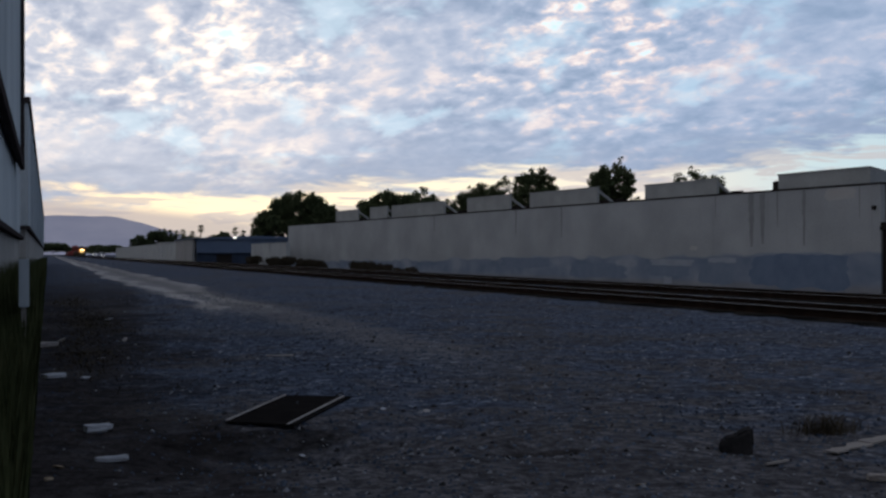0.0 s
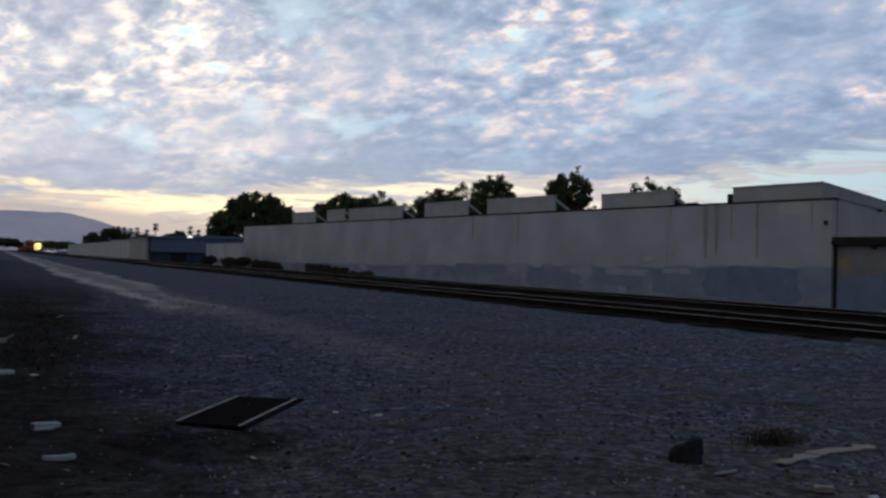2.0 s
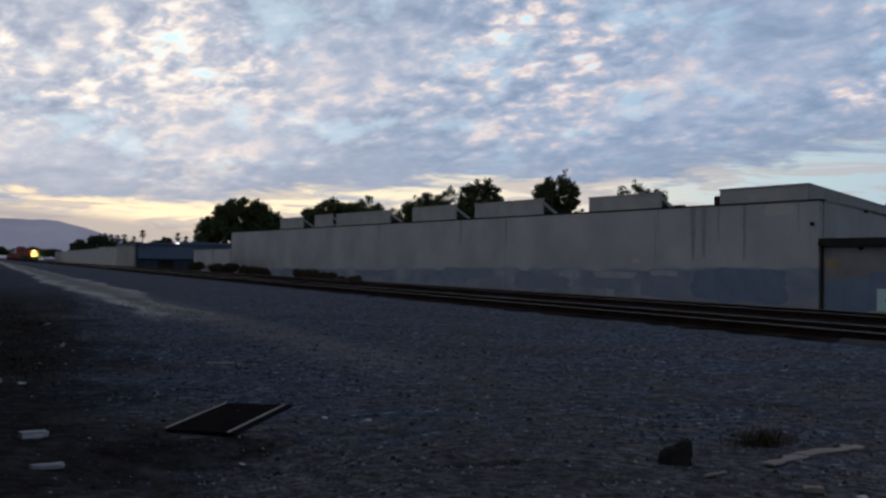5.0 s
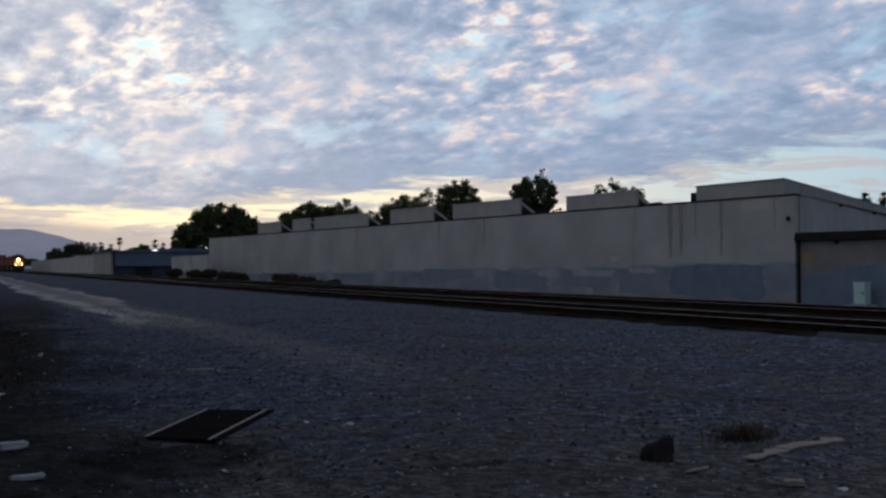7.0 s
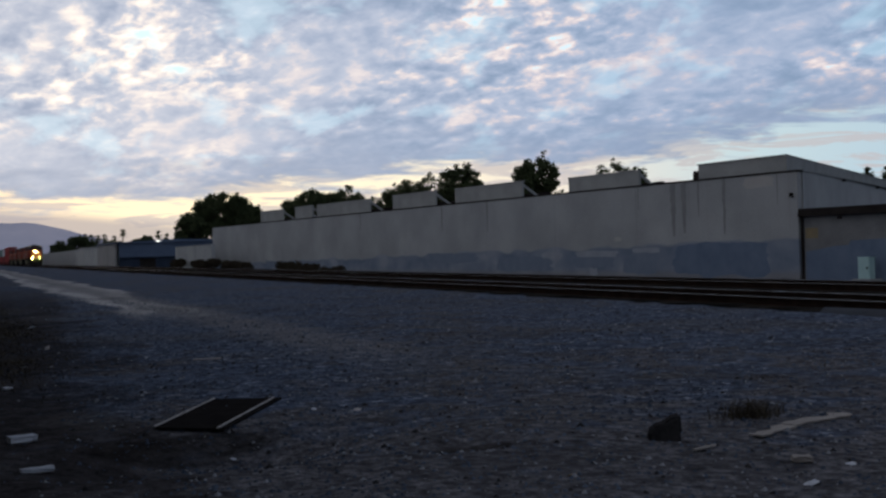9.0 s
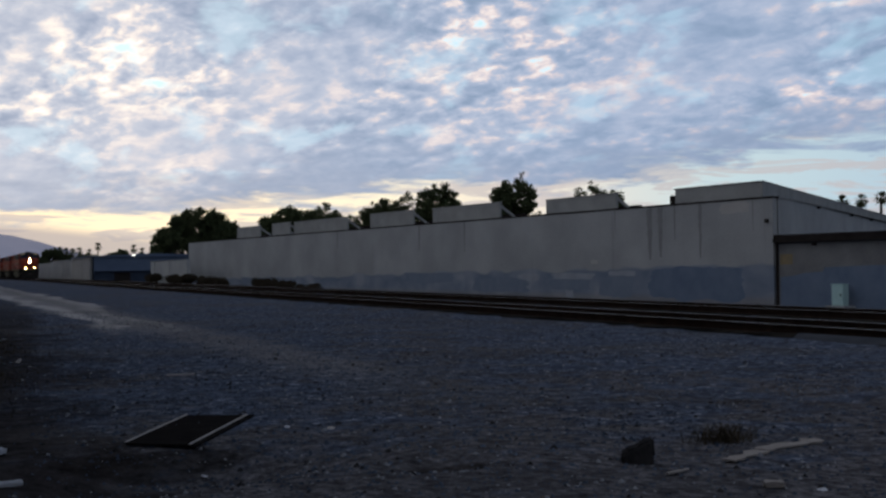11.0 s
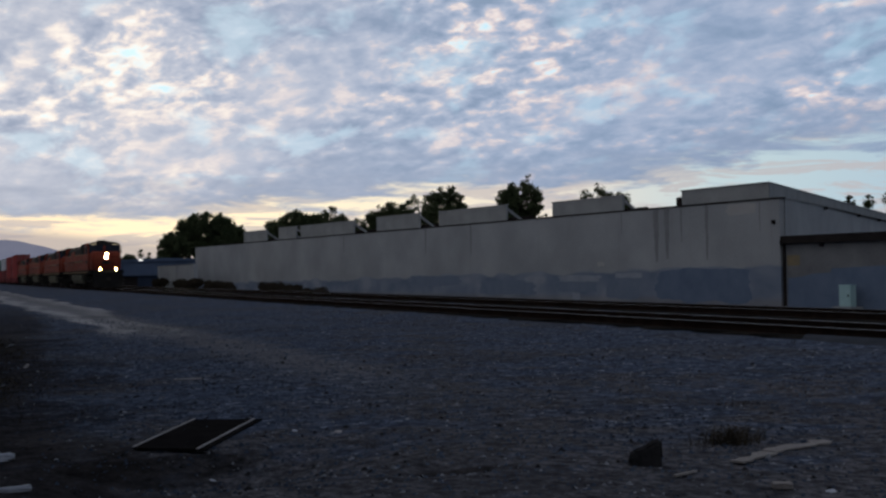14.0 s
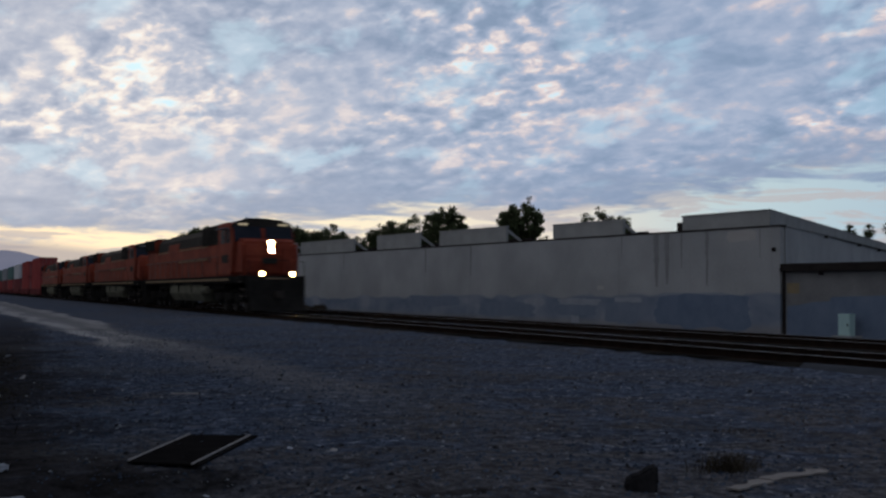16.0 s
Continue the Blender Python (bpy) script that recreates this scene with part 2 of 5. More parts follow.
def warehouse_material():
    """Beige-grey painted concrete, its foot repainted grey-blue over scribbles; rain streaks and patches."""
    m = bpy.data.materials.new("painted_concrete")
    m.use_nodes = True
    n = Nodes(m.node_tree)
    co = n.add("ShaderNodeTexCoord").outputs["Object"]
    s = n.add("ShaderNodeSeparateXYZ", None, Vector=co)
    x, z = s.outputs[0], s.outputs[2]
    big = n.noise(co, 0.35, 4, 0.5)
    blotch = n.noise(n.stretch(co, (0.45, 0.45, 0.7)), 1.0, 3, 0.4)
    fine = n.noise(co, 9.0, 5, 0.6)
    streak = n.noise(n.stretch(co, (3.2, 3.2, 0.10)), 1.0, 4, 0.6)
    wall = n.ramp(n.math("ADD", n.math("MULTIPLY", big, 0.7), n.math("MULTIPLY", fine, 0.3)),
                  [(0.35, (0.262, 0.268, 0.272)), (0.5, (0.312, 0.318, 0.320)), (0.66, (0.365, 0.370, 0.370))])
    wall = n.mix(n.math("MULTIPLY", n.range(streak, 0.60, 0.76), 0.14), wall, (0.150, 0.125, 0.105))
    foot = n.ramp(blotch, [(0.36, (0.145, 0.178, 0.232)), (0.47, (0.180, 0.210, 0.262)), (0.56, (0.212, 0.240, 0.288)), (0.68, (0.262, 0.285, 0.325))], "EASE")
    line = n.math("ADD", n.math("SUBTRACT", 1.18, n.math("MULTIPLY", x, 0.0105)), n.math("MULTIPLY", n.math("SUBTRACT", blotch, 0.5), 0.9))
    below = n.range(n.math("SUBTRACT", line, z), -0.05, 0.10)
    col = n.mix(below, wall, foot)
    dust = n.math("MULTIPLY", n.range(n.math("ADD", z, n.math("MULTIPLY", fine, 0.35)), 0.05, -0.35), 0.5)
    col = n.mix(dust, col, (0.23, 0.205, 0.185))
    bs = n.add("ShaderNodeBsdfPrincipled", None, Base_Color=col, Roughness=0.92)
    bs.inputs["Specular IOR Level"].default_value = 0.02
    n.put(bs.inputs["Normal"], n.add("ShaderNodeBump", None, Strength=0.3, Distance=0.01, Height=fine))
    n.add("ShaderNodeOutputMaterial", None, Surface=bs)
    return m


M_GROUND = ground_material()
M_WALL = warehouse_material()
M_WALL_PLAIN = surface("weathered_concrete", [(0.25, 0.255, 0.255), (0.30, 0.305, 0.30), (0.34, 0.345, 0.34)], 0.9, 0.8, 12)
M_SCREEN = surface("grey_roof_panel", [(0.235, 0.24, 0.24), (0.285, 0.29, 0.285), (0.33, 0.335, 0.33)], 0.85, 0.7, 10)
M_DARKTRIM = surface("dark_brown_trim", [(0.020, 0.017, 0.016), (0.035, 0.030, 0.028)], 0.7, 2, 30)
M_PAINT_DARK = surface("slate_blue_paint", [(0.110, 0.148, 0.210), (0.135, 0.172, 0.235), (0.155, 0.190, 0.252)], 0.85, 1.2, 20, 0.1)
M_PAINT_MID = surface("greyed_blue_paint", [(0.150, 0.182, 0.236), (0.168, 0.200, 0.253), (0.188, 0.220, 0.270)], 0.85, 1.2, 20, 0.1)
M_ANNEX = surface("dim_beige_paint", [(0.135, 0.135, 0.138), (0.175, 0.175, 0.176), (0.215, 0.214, 0.212)], 0.9, 0.7, 12, 0.2)
M_PAINT_LIGHT = surface("pale_grey_paint", [(0.24, 0.26, 0.295), (0.275, 0.295, 0.33), (0.305, 0.325, 0.355)], 0.85, 1.2, 20, 0.1)
M_PAINT_BEIGE = surface("pale_beige_paint", [(0.36, 0.345, 0.33), (0.41, 0.395, 0.38)], 0.85, 1.2, 20, 0.1)
M_RUST_STREAK = surface("rust_streak", [(0.195, 0.196, 0.198), (0.24, 0.242, 0.243)], 0.9, 3, 30, 0.1)
M_ROOF = surface("dark_roofing", [(0.08, 0.08, 0.08), (0.13, 0.13, 0.13)], 0.95, 1, 20)
M_GREEN_BOX = surface("pale_green_enamel", [(0.36, 0.52, 0.51), (0.42, 0.58, 0.57)], 0.6, 3, 30, 0.1)
M_BLUE = surface("blue_metal_siding", [(0.085, 0.115, 0.175), (0.105, 0.140, 0.205)], 0.8, 0.6, 9, 0.15, spec=0.1)
# siding blue darkened: the doorways' shade is put into this colour
M_BLUE_DARK = surface("shaded_blue_door", [(0.03, 0.042, 0.065), (0.045, 0.06, 0.09)], 0.7, 0.6, 9, 0.15)
M_BLOCKWALL = surface("grey_block_wall", [(0.22, 0.22, 0.215), (0.27, 0.265, 0.26), (0.31, 0.305, 0.295)], 0.9, 0.4, 6)
M_YARDWALL = surface("pale_concrete_wall", [(0.30, 0.31, 0.315), (0.35, 0.36, 0.36), (0.40, 0.405, 0.40)], 0.9, 0.4, 6)
M_SHED = surface("grey_metal_cladding", [(0.30, 0.34, 0.37), (0.37, 0.41, 0.44), (0.43, 0.47, 0.50)], 0.6, 0.6, 14, 0.2, stretch=(1, 1, 0.3))
M_SHED_DARK = surface("dark_metal_trim", [(0.035, 0.03, 0.03), (0.06, 0.05, 0.05)], 0.6, 2, 30)
M_RAIL = surface("worn_steel", [(0.13, 0.115, 0.11), (0.22, 0.21, 0.21)], 0.5, 2.0, 30, 0.1, 0.85)
M_RAIL_SIDE = surface("rusty_rail", [(0.014, 0.010, 0.008), (0.030, 0.020, 0.015)], 0.9, 3, 40)
M_TIE = surface("creosoted_timber", [(0.012, 0.010, 0.008), (0.026, 0.021, 0.017), (0.040, 0.033, 0.027)], 0.9, 2, 25, 0.6)
M_BALLAST = surface("oily_dark_ballast", [(0.006, 0.006, 0.006), (0.014, 0.013, 0.012), (0.030, 0.027, 0.024)], 0.95, 1.0, 18, 1.0, depth=0.05)
M_STONE = surface("grey_stone", [(0.027, 0.034, 0.047), (0.051, 0.064, 0.087), (0.098, 0.118, 0.152)], 0.9, 0.5, 25, 0.4)
M_STONE_PALE = surface("pale_stone", [(0.13, 0.135, 0.145), (0.25, 0.255, 0.27)], 0.9, 1.5, 25, 0.4)
M_STONE_DARK = surface("dark_lump", [(0.018, 0.017, 0.018), (0.038, 0.036, 0.036)], 0.95, 4, 40, 0.6)
M_ASPHALT = surface("worn_asphalt", [(0.035, 0.038, 0.044), (0.058, 0.062, 0.070)], 0.9, 2, 40, 0.5)
M_MAT = surface("black_rubber", [(0.010, 0.009, 0.009), (0.018, 0.016, 0.015)], 1.0, 5, 60, 0.4, spec=0.0)
M_BATTEN = surface("weathered_batten", [(0.28, 0.255, 0.24), (0.38, 0.35, 0.335)], 0.85, 6, 60, 0.3)
M_PLANK = surface("splintered_board", [(0.19, 0.17, 0.155), (0.28, 0.255, 0.235)], 0.9, 5, 60, 0.5, stretch=(1, 6, 1))
M_PAPER = surface("white_litter", [(0.34, 0.35, 0.38), (0.46, 0.47, 0.50)], 0.8, 8, 60, 0.3)
M_TAN = surface("tan_litter", [(0.20, 0.15, 0.10), (0.28, 0.22, 0.16)], 0.85, 8, 60, 0.3)
M_OCHRE = surface("faded_ochre_paint", [(0.20, 0.165, 0.11), (0.26, 0.205, 0.12)], 0.9, 3, 20, 0.1)
M_LEAF = surface("dark_foliage", [(0.036, 0.046, 0.024), (0.058, 0.072, 0.036), (0.085, 0.100, 0.050)], 0.8, 0.6, 6, 0)
M_WEED = surface("dark_weeds", [(0.030, 0.036, 0.016), (0.050, 0.056, 0.026), (0.075, 0.078, 0.038)], 0.9, 1.5, 12, 0)
M_DRY = surface("dry_brush", [(0.036, 0.030, 0.022), (0.066, 0.054, 0.038)], 0.9, 2, 12, 0)
M_BARK = surface("brown_bark", [(0.035, 0.028, 0.022), (0.06, 0.05, 0.04)], 0.95, 2, 20, 0.6)
# haze is put into the hills as an even blue-grey glow
M_HILL = bpy.data.materials.new("hillside_haze_glow")
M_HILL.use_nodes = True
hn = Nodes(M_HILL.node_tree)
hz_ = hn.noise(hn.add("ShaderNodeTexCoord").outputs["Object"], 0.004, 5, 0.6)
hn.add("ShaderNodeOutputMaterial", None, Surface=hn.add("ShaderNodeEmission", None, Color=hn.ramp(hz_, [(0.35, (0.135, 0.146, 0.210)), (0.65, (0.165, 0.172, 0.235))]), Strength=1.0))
M_ORANGE = surface("orange_locomotive_paint", [(0.13, 0.028, 0.018), (0.21, 0.044, 0.026), (0.27, 0.062, 0.034)], 0.7, 0.7, 9, 0.08, spec=0.03)
M_DKGREEN = surface("dark_green_paint", [(0.026, 0.024, 0.022), (0.050, 0.045, 0.040)], 0.85, 0.8, 10, 0.08, spec=0.02)
M_YELLOW = surface("yellow_stripe_paint", [(0.22, 0.16, 0.10), (0.30, 0.22, 0.14)], 0.5, 2, 20, 0.05)
M_BLACK = surface("black_grime", [(0.016, 0.015, 0.014), (0.036, 0.033, 0.030)], 0.9, 1.2, 14, 0.3, spec=0.0)
M_TANK = surface("dusty_fuel_tank", [(0.11, 0.106, 0.08), (0.20, 0.19, 0.145)], 0.8, 1.2, 14, 0.2)
M_WHEEL = surface("wheel_steel", [(0.04, 0.034, 0.03), (0.08, 0.068, 0.06)], 0.6, 3, 20, 0.2, 0.4)
M_CABGLASS = surface("dark_cab_glass", [(0.016, 0.019, 0.027), (0.026, 0.031, 0.043)], 0.5, 1, 5, 0, spec=0.02)
M_HANDRAIL = surface("pale_handrail_paint", [(0.12, 0.10, 0.09), (0.18, 0.15, 0.13)], 0.5, 3, 30, 0)
M_SILVER = surface("silver_grey_paint", [(0.16, 0.16, 0.165), (0.22, 0.22, 0.225)], 0.5, 1, 12, 0.05)
M_RED = surface("red_container_paint", [(0.19, 0.044, 0.044), (0.26, 0.060, 0.058), (0.31, 0.080, 0.074)], 0.6, 0.5, 8, 0.1)
M_BROWNRED = surface("maroon_container_paint", [(0.13, 0.045, 0.046), (0.19, 0.062, 0.062)], 0.6, 0.5, 8, 0.1)
M_WHITEC = surface("off_white_container_paint", [(0.42, 0.43, 0.44), (0.52, 0.53, 0.54)], 0.6, 0.5, 8, 0.1)
M_GREYC = surface("grey_container_paint", [(0.20, 0.215, 0.225), (0.27, 0.285, 0.295)], 0.6, 0.5, 8, 0.1)
M_GREENC = surface("green_container_paint", [(0.09, 0.15, 0.14), (0.12, 0.19, 0.175)], 0.6, 0.5, 8, 0.1)
M_HEAD = glowing("lit_headlight", (1.0, 0.74, 0.30), 150.0)
M_DITCH = glowing("lit_ditch_light", (1.0, 0.68, 0.20), 70.0)
M_BOARDLIT = glowing("lit_number_board", (1.0, 0.85, 0.60), 0.30)
M_FARLAMP = glowing("far_lamp", (1.0, 0.97, 0.88), 3.0)

# ---------------------------------------------------------------- mesh helpers


def part(name, bm, material, parent=None, label=""):
    """Links a bmesh as one mesh object, under parent if given."""
    me = bpy.data.meshes.new(name)
    bm.to_mesh(me)
    bm.free()
    me.materials.append(material)
    ob = new(name, me)
    if parent:
        ob.parent = parent
    return tagged(ob, label)


def thing(name, label, category, group="", kind=""):
    return tagged(new(name), label, category, group, kind)


def box(bm, lo, hi, bevel=0.0, taper=None):
    """Adds a box from corner lo to corner hi; taper shrinks the top by (dx, dy)."""
    c = [(a + b) / 2 for a, b in zip(lo, hi)]
    d = [b - a for a, b in zip(lo, hi)]
    r = bmesh.ops.create_cube(bm, size=1.0, matrix=Matrix.LocRotScale(c, None, d))
    vs = r["verts"]
    if taper:
        for v in vs:
            if v.co.z > c[2]:
                v.co.x += taper[0] * (1 if v.co.x < c[0] else -1)
                v.co.y += taper[1] * (1 if v.co.y < c[1] else -1)
    if bevel:
        es = list({e for v in vs for e in v.link_edges})
        bmesh.ops.bevel(bm, geom=es, offset=bevel, segments=2, affect="EDGES")
    return bm


def boxes(*specs, bevel=0.0):
    bm = bmesh.new()
    for lo, hi in specs:
        box(bm, lo, hi, bevel)
    return bm


def tube(bm, a, b, r0, r1=None, n=8, caps=True):
    """Adds a tapered round bar from a to b."""
    a, b = Vector(a), Vector(b)
    d = b - a
    m = Matrix.Translation((a + b) / 2) @ d.to_track_quat("Z", "Y").to_matrix().to_4x4()
    bmesh.ops.create_cone(bm, cap_ends=caps, segments=n, radius1=r0, radius2=r0 if r1 is None else r1, depth=d.length, matrix=m)
    return bm


def prism(outline, lo, hi, axis="x", bevel=0.0):
    """A solid of a 2D outline pushed along an axis from lo to hi."""
    bm = bmesh.new()
    put = {"x": lambda p, h: (h, p[0], p[1]), "y": lambda p, h: (p[0], h, p[1]), "z": lambda p, h: (p[0], p[1], h)}[axis]
    a = [bm.verts.new(put(p, lo)) for p in outline]
    b = [bm.verts.new(put(p, hi)) for p in outline]
    bm.faces.new(a)
    bm.faces.new(list(reversed(b)))
    for i in range(len(a)):
        j = (i + 1) % len(a)
        bm.faces.new((a[j], a[i], b[i], b[j]))
    bmesh.ops.recalc_face_normals(bm, faces=bm.faces)
    if bevel:
        bmesh.ops.bevel(bm, geom=list(bm.edges), offset=bevel, segments=2, affect="EDGES")
    return bm


def lump(bm, c, size, seed, squash=0.6, sub=1):
    """Adds an irregular stone."""
    rnd = random.Random(seed)
    r = bmesh.ops.create_icosphere(bm, subdivisions=sub, radius=1.0)
    rot = Euler((rnd.uniform(-.4, .4), rnd.uniform(-.4, .4), rnd.uniform(0, 6.3))).to_matrix()
    sc = Vector((size * rnd.uniform(.8, 1.3), size * rnd.uniform(.6, 1.0), size * squash * rnd.uniform(.8, 1.2)))
    for v in r["verts"]:
        k = 1 + rnd.uniform(-.22, .22)
        v.co = rot @ Vector((v.co.x * sc.x * k, v.co.y * sc.y * k, v.co.z * sc.z * k)) + Vector(c)


def soup(verts, faces):
    bm = bmesh.new()
    me = bpy.data.meshes.new("soup")
    me.from_pydata(verts, [], faces)
    bm.from_mesh(me)
    bpy.data.meshes.remove(me)
    return bm


# ---------------------------------------------------------------- ground


def ground_height(x, y):
    h = 0.0
    if x > 20.5:
        h -= 0.66 * min(1.0, (x - 20.5) / 3.0) * (1.0 if y < 60 else max(0.35, 1 - (y - 60) / 90))
    if x > 10.9:
        h -= 0.12 * min(1.0, (x - 10.9) / 0.55)
    near = max(0.0, 1 - y / 40.0) if y > 0 else 1.0
    if -3 < x < 11.5:
        near *= 1 - min(1.0, 1.8 * math.exp(-((x - 1.68) / 0.75) ** 2 - ((y - 8.4) / 0.95) ** 2))      # pressed flat under the panel
        n1 = noise.noise(Vector((x * 0.45, y * 0.45, 3.1)))
        n2 = noise.noise(Vector((x * 1.7, y * 1.7, 7.7)))
        h += near * (0.045 * n1 + 0.022 * n2)
        for px, py, r, dep in ((1.25, 6.90, 0.80, 0.20), (2.75, 6.25, 0.40, 0.07), (0.45, 10.5, 0.9, 0.05), (0.2, 14.5, 0.8, 0.06)):
            q = ((x - px) / r) ** 2 + ((y - py) / (r * 0.55)) ** 2
            h -= dep * math.exp(-q)
    return h


def build_ground():
    xs = [-3000, -800, -200, -60, -20, -8, -4] + [-2 + 0.25 * i for i in range(54)] + [11.7 + 0.5 * i for i in range(28)] + [28, 34, 50, 90, 200, 600, 1500, 3500]
    ys = [-3000, -600, -120, -40, -15, -6, -2, 0, 2] + [3 + 0.18 * i for i in range(72)] + [16 + 0.7 * i for i in range(48)] + [52 + 4 * i for i in range(24)] + [160, 200, 260, 360, 520, 800, 1300, 2200, 4800]
    vs = [(x, y, ground_height(x, y)) for y in ys for x in xs]
    k = len(xs)
    fs = [(j * k + i, j * k + i + 1, (j + 1) * k + i + 1, (j + 1) * k + i) for j in range(len(ys) - 1) for i in range(k - 1)]
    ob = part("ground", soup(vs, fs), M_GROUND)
    for p in ob.data.polygons:
        p.use_smooth = True
    tagged(ob, "dark grey gravel yard with bare dusty earth and a pale worn wheel track", "ground", kind="structure")


build_ground()

# ---------------------------------------------------------------- railway: two tracks
RAIL_TOP = 0.13
TRACK_X = 14.0


def track(cx, name, ties_from, ties_to):
    t = thing(name, "railway track with rusty rails on dark oily ballast", "railway track", "tracks", "structure")
    # ballast bed
    rnd = random.Random(int(cx * 10))
    prof = [(-1.55, -0.04), (-1.35, -0.022), (-1.2, -0.015), (0, -0.02), (1.2, -0.015), (1.75, -0.03), (2.6, -0.12)]
    vs, fs = [], []
    ys = [-60 + 0.5 * i for i in range(300)] + [90 + 6 * i for i in range(60)] + [450 + 60 * i for i in range(60)]
    for y in ys:
        vs += [(cx + px + rnd.uniform(-.08, .08), y, pz + rnd.uniform(-.015, .015)) for px, pz in prof]
    k = len(prof)
    fs = [(j * k + i, j * k + i + 1, (j + 1) * k + i + 1, (j + 1) * k + i) for j in range(len(ys) - 1) for i in range(k - 1)]
    part("ballast", soup(vs, fs), M_BALLAST, t, "oily dark ballast")
    shoulder = [(-3.3, -0.135), (-2.75, -0.09), (-2.3, -0.05), (-1.8, -0.035), (-1.42, -0.034)]
    vs = []
    for y in ys:
        vs += [(cx + px + rnd.uniform(-.10, .10), y, pz + rnd.uniform(-.018, .018)) for px, pz in shoulder]
    k = len(shoulder)
    fs = [(j * k + i, j * k + i + 1, (j + 1) * k + i + 1, (j + 1) * k + i) for j in range(len(ys) - 1) for i in range(k - 1)]
    part("ballast_shoulder", soup(vs, fs), M_GROUND, t, "blue-grey stone ballast shoulder")
    # rails: foot, web, head
    outline = [(-.07, 0), (.07, 0), (.07, .015), (.012, .035), (.012, .125), (.036, .135), (.036, .168), (-.036, .168), (-.036, .135), (-.012, .125), (-.012, .035), (-.07, .015)]
    for side in (-0.755, 0.755):
        rail = part("rail", prism([(cx + side + a, RAIL_TOP - 0.170 + b) for a, b in outline], -60, 4000, "y"), M_RAIL_SIDE, t, "rusty steel rail")
        part("running_surface", boxes(((cx + side - .030, -60, RAIL_TOP - 0.002), (cx + side + .030, 4000, RAIL_TOP + 0.001))), M_RAIL, rail, "polished rail head")
    tie = None
    y = ties_from
    bm = bmesh.new()
    box(bm, (-1.3, -0.115, -0.14), (1.3, 0.115, 0.0), 0.012)
    me = bpy.data.meshes.new("tie")
    bm.to_mesh(me)
    bm.free()
    me.materials.append(M_TIE)
    while y < ties_to:
        ob = new("tie", me)
        ob.parent = t
        ob.matrix_basis = pose(cx + rnd.uniform(-.05, .05), y, RAIL_TOP - 0.155 + rnd.uniform(-.008, .008), 0, 0, rnd.uniform(-1, 1))
        y += 0.54
    return t


track(TRACK_X, "railway_track", 4.0, 100.0)
track(TRACK_X + 4.6, "railway_track", 10.0, 80.0)

# raised asphalt edge of a crossing beside the near track
bm = prism([(13.12, 0.10), (12.85, 0.14), (12.55, 0.11), (12.2, -0.04), (12.2, -0.2), (13.12, -0.2)], -8, 14.2, "y", 0.0)
for v in bm.verts:
    if v.co.y > 10:
        v.co.y += (v.co.x - 12.0) * 0.9
        v.co.z -= 0.10
bmesh.ops.bevel(bm, geom=list(bm.edges), offset=0.03, segments=2, affect="EDGES")
tagged(part("crossing_approach", bm, M_ASPHALT), "worn dark asphalt edge of a level crossing", "ramp", kind="structure")

# ---------------------------------------------------------------- warehouse beyond the tracks
WALL_P, WALL_Q = Vector((33.9, 40.9)), Vector((24.2, 121.8))
U = (WALL_Q - WALL_P).normalized()
WALL_LEN = (WALL_Q - WALL_P).length
WALL_TURN = math.degrees(math.atan2(U.y, U.x))
WALL_POSE = pose(WALL_P.x, WALL_P.y, 0, 0, 0, WALL_TURN)      # local x along the wall, local y towards the tracks, z as in the world
END = Vector((0.783, 0.622))                                   # way in which the end wall runs back
END_L = Vector((END.dot(U), END.dot(Vector((-U.y, U.x)))))     # the same in the wall's own axes


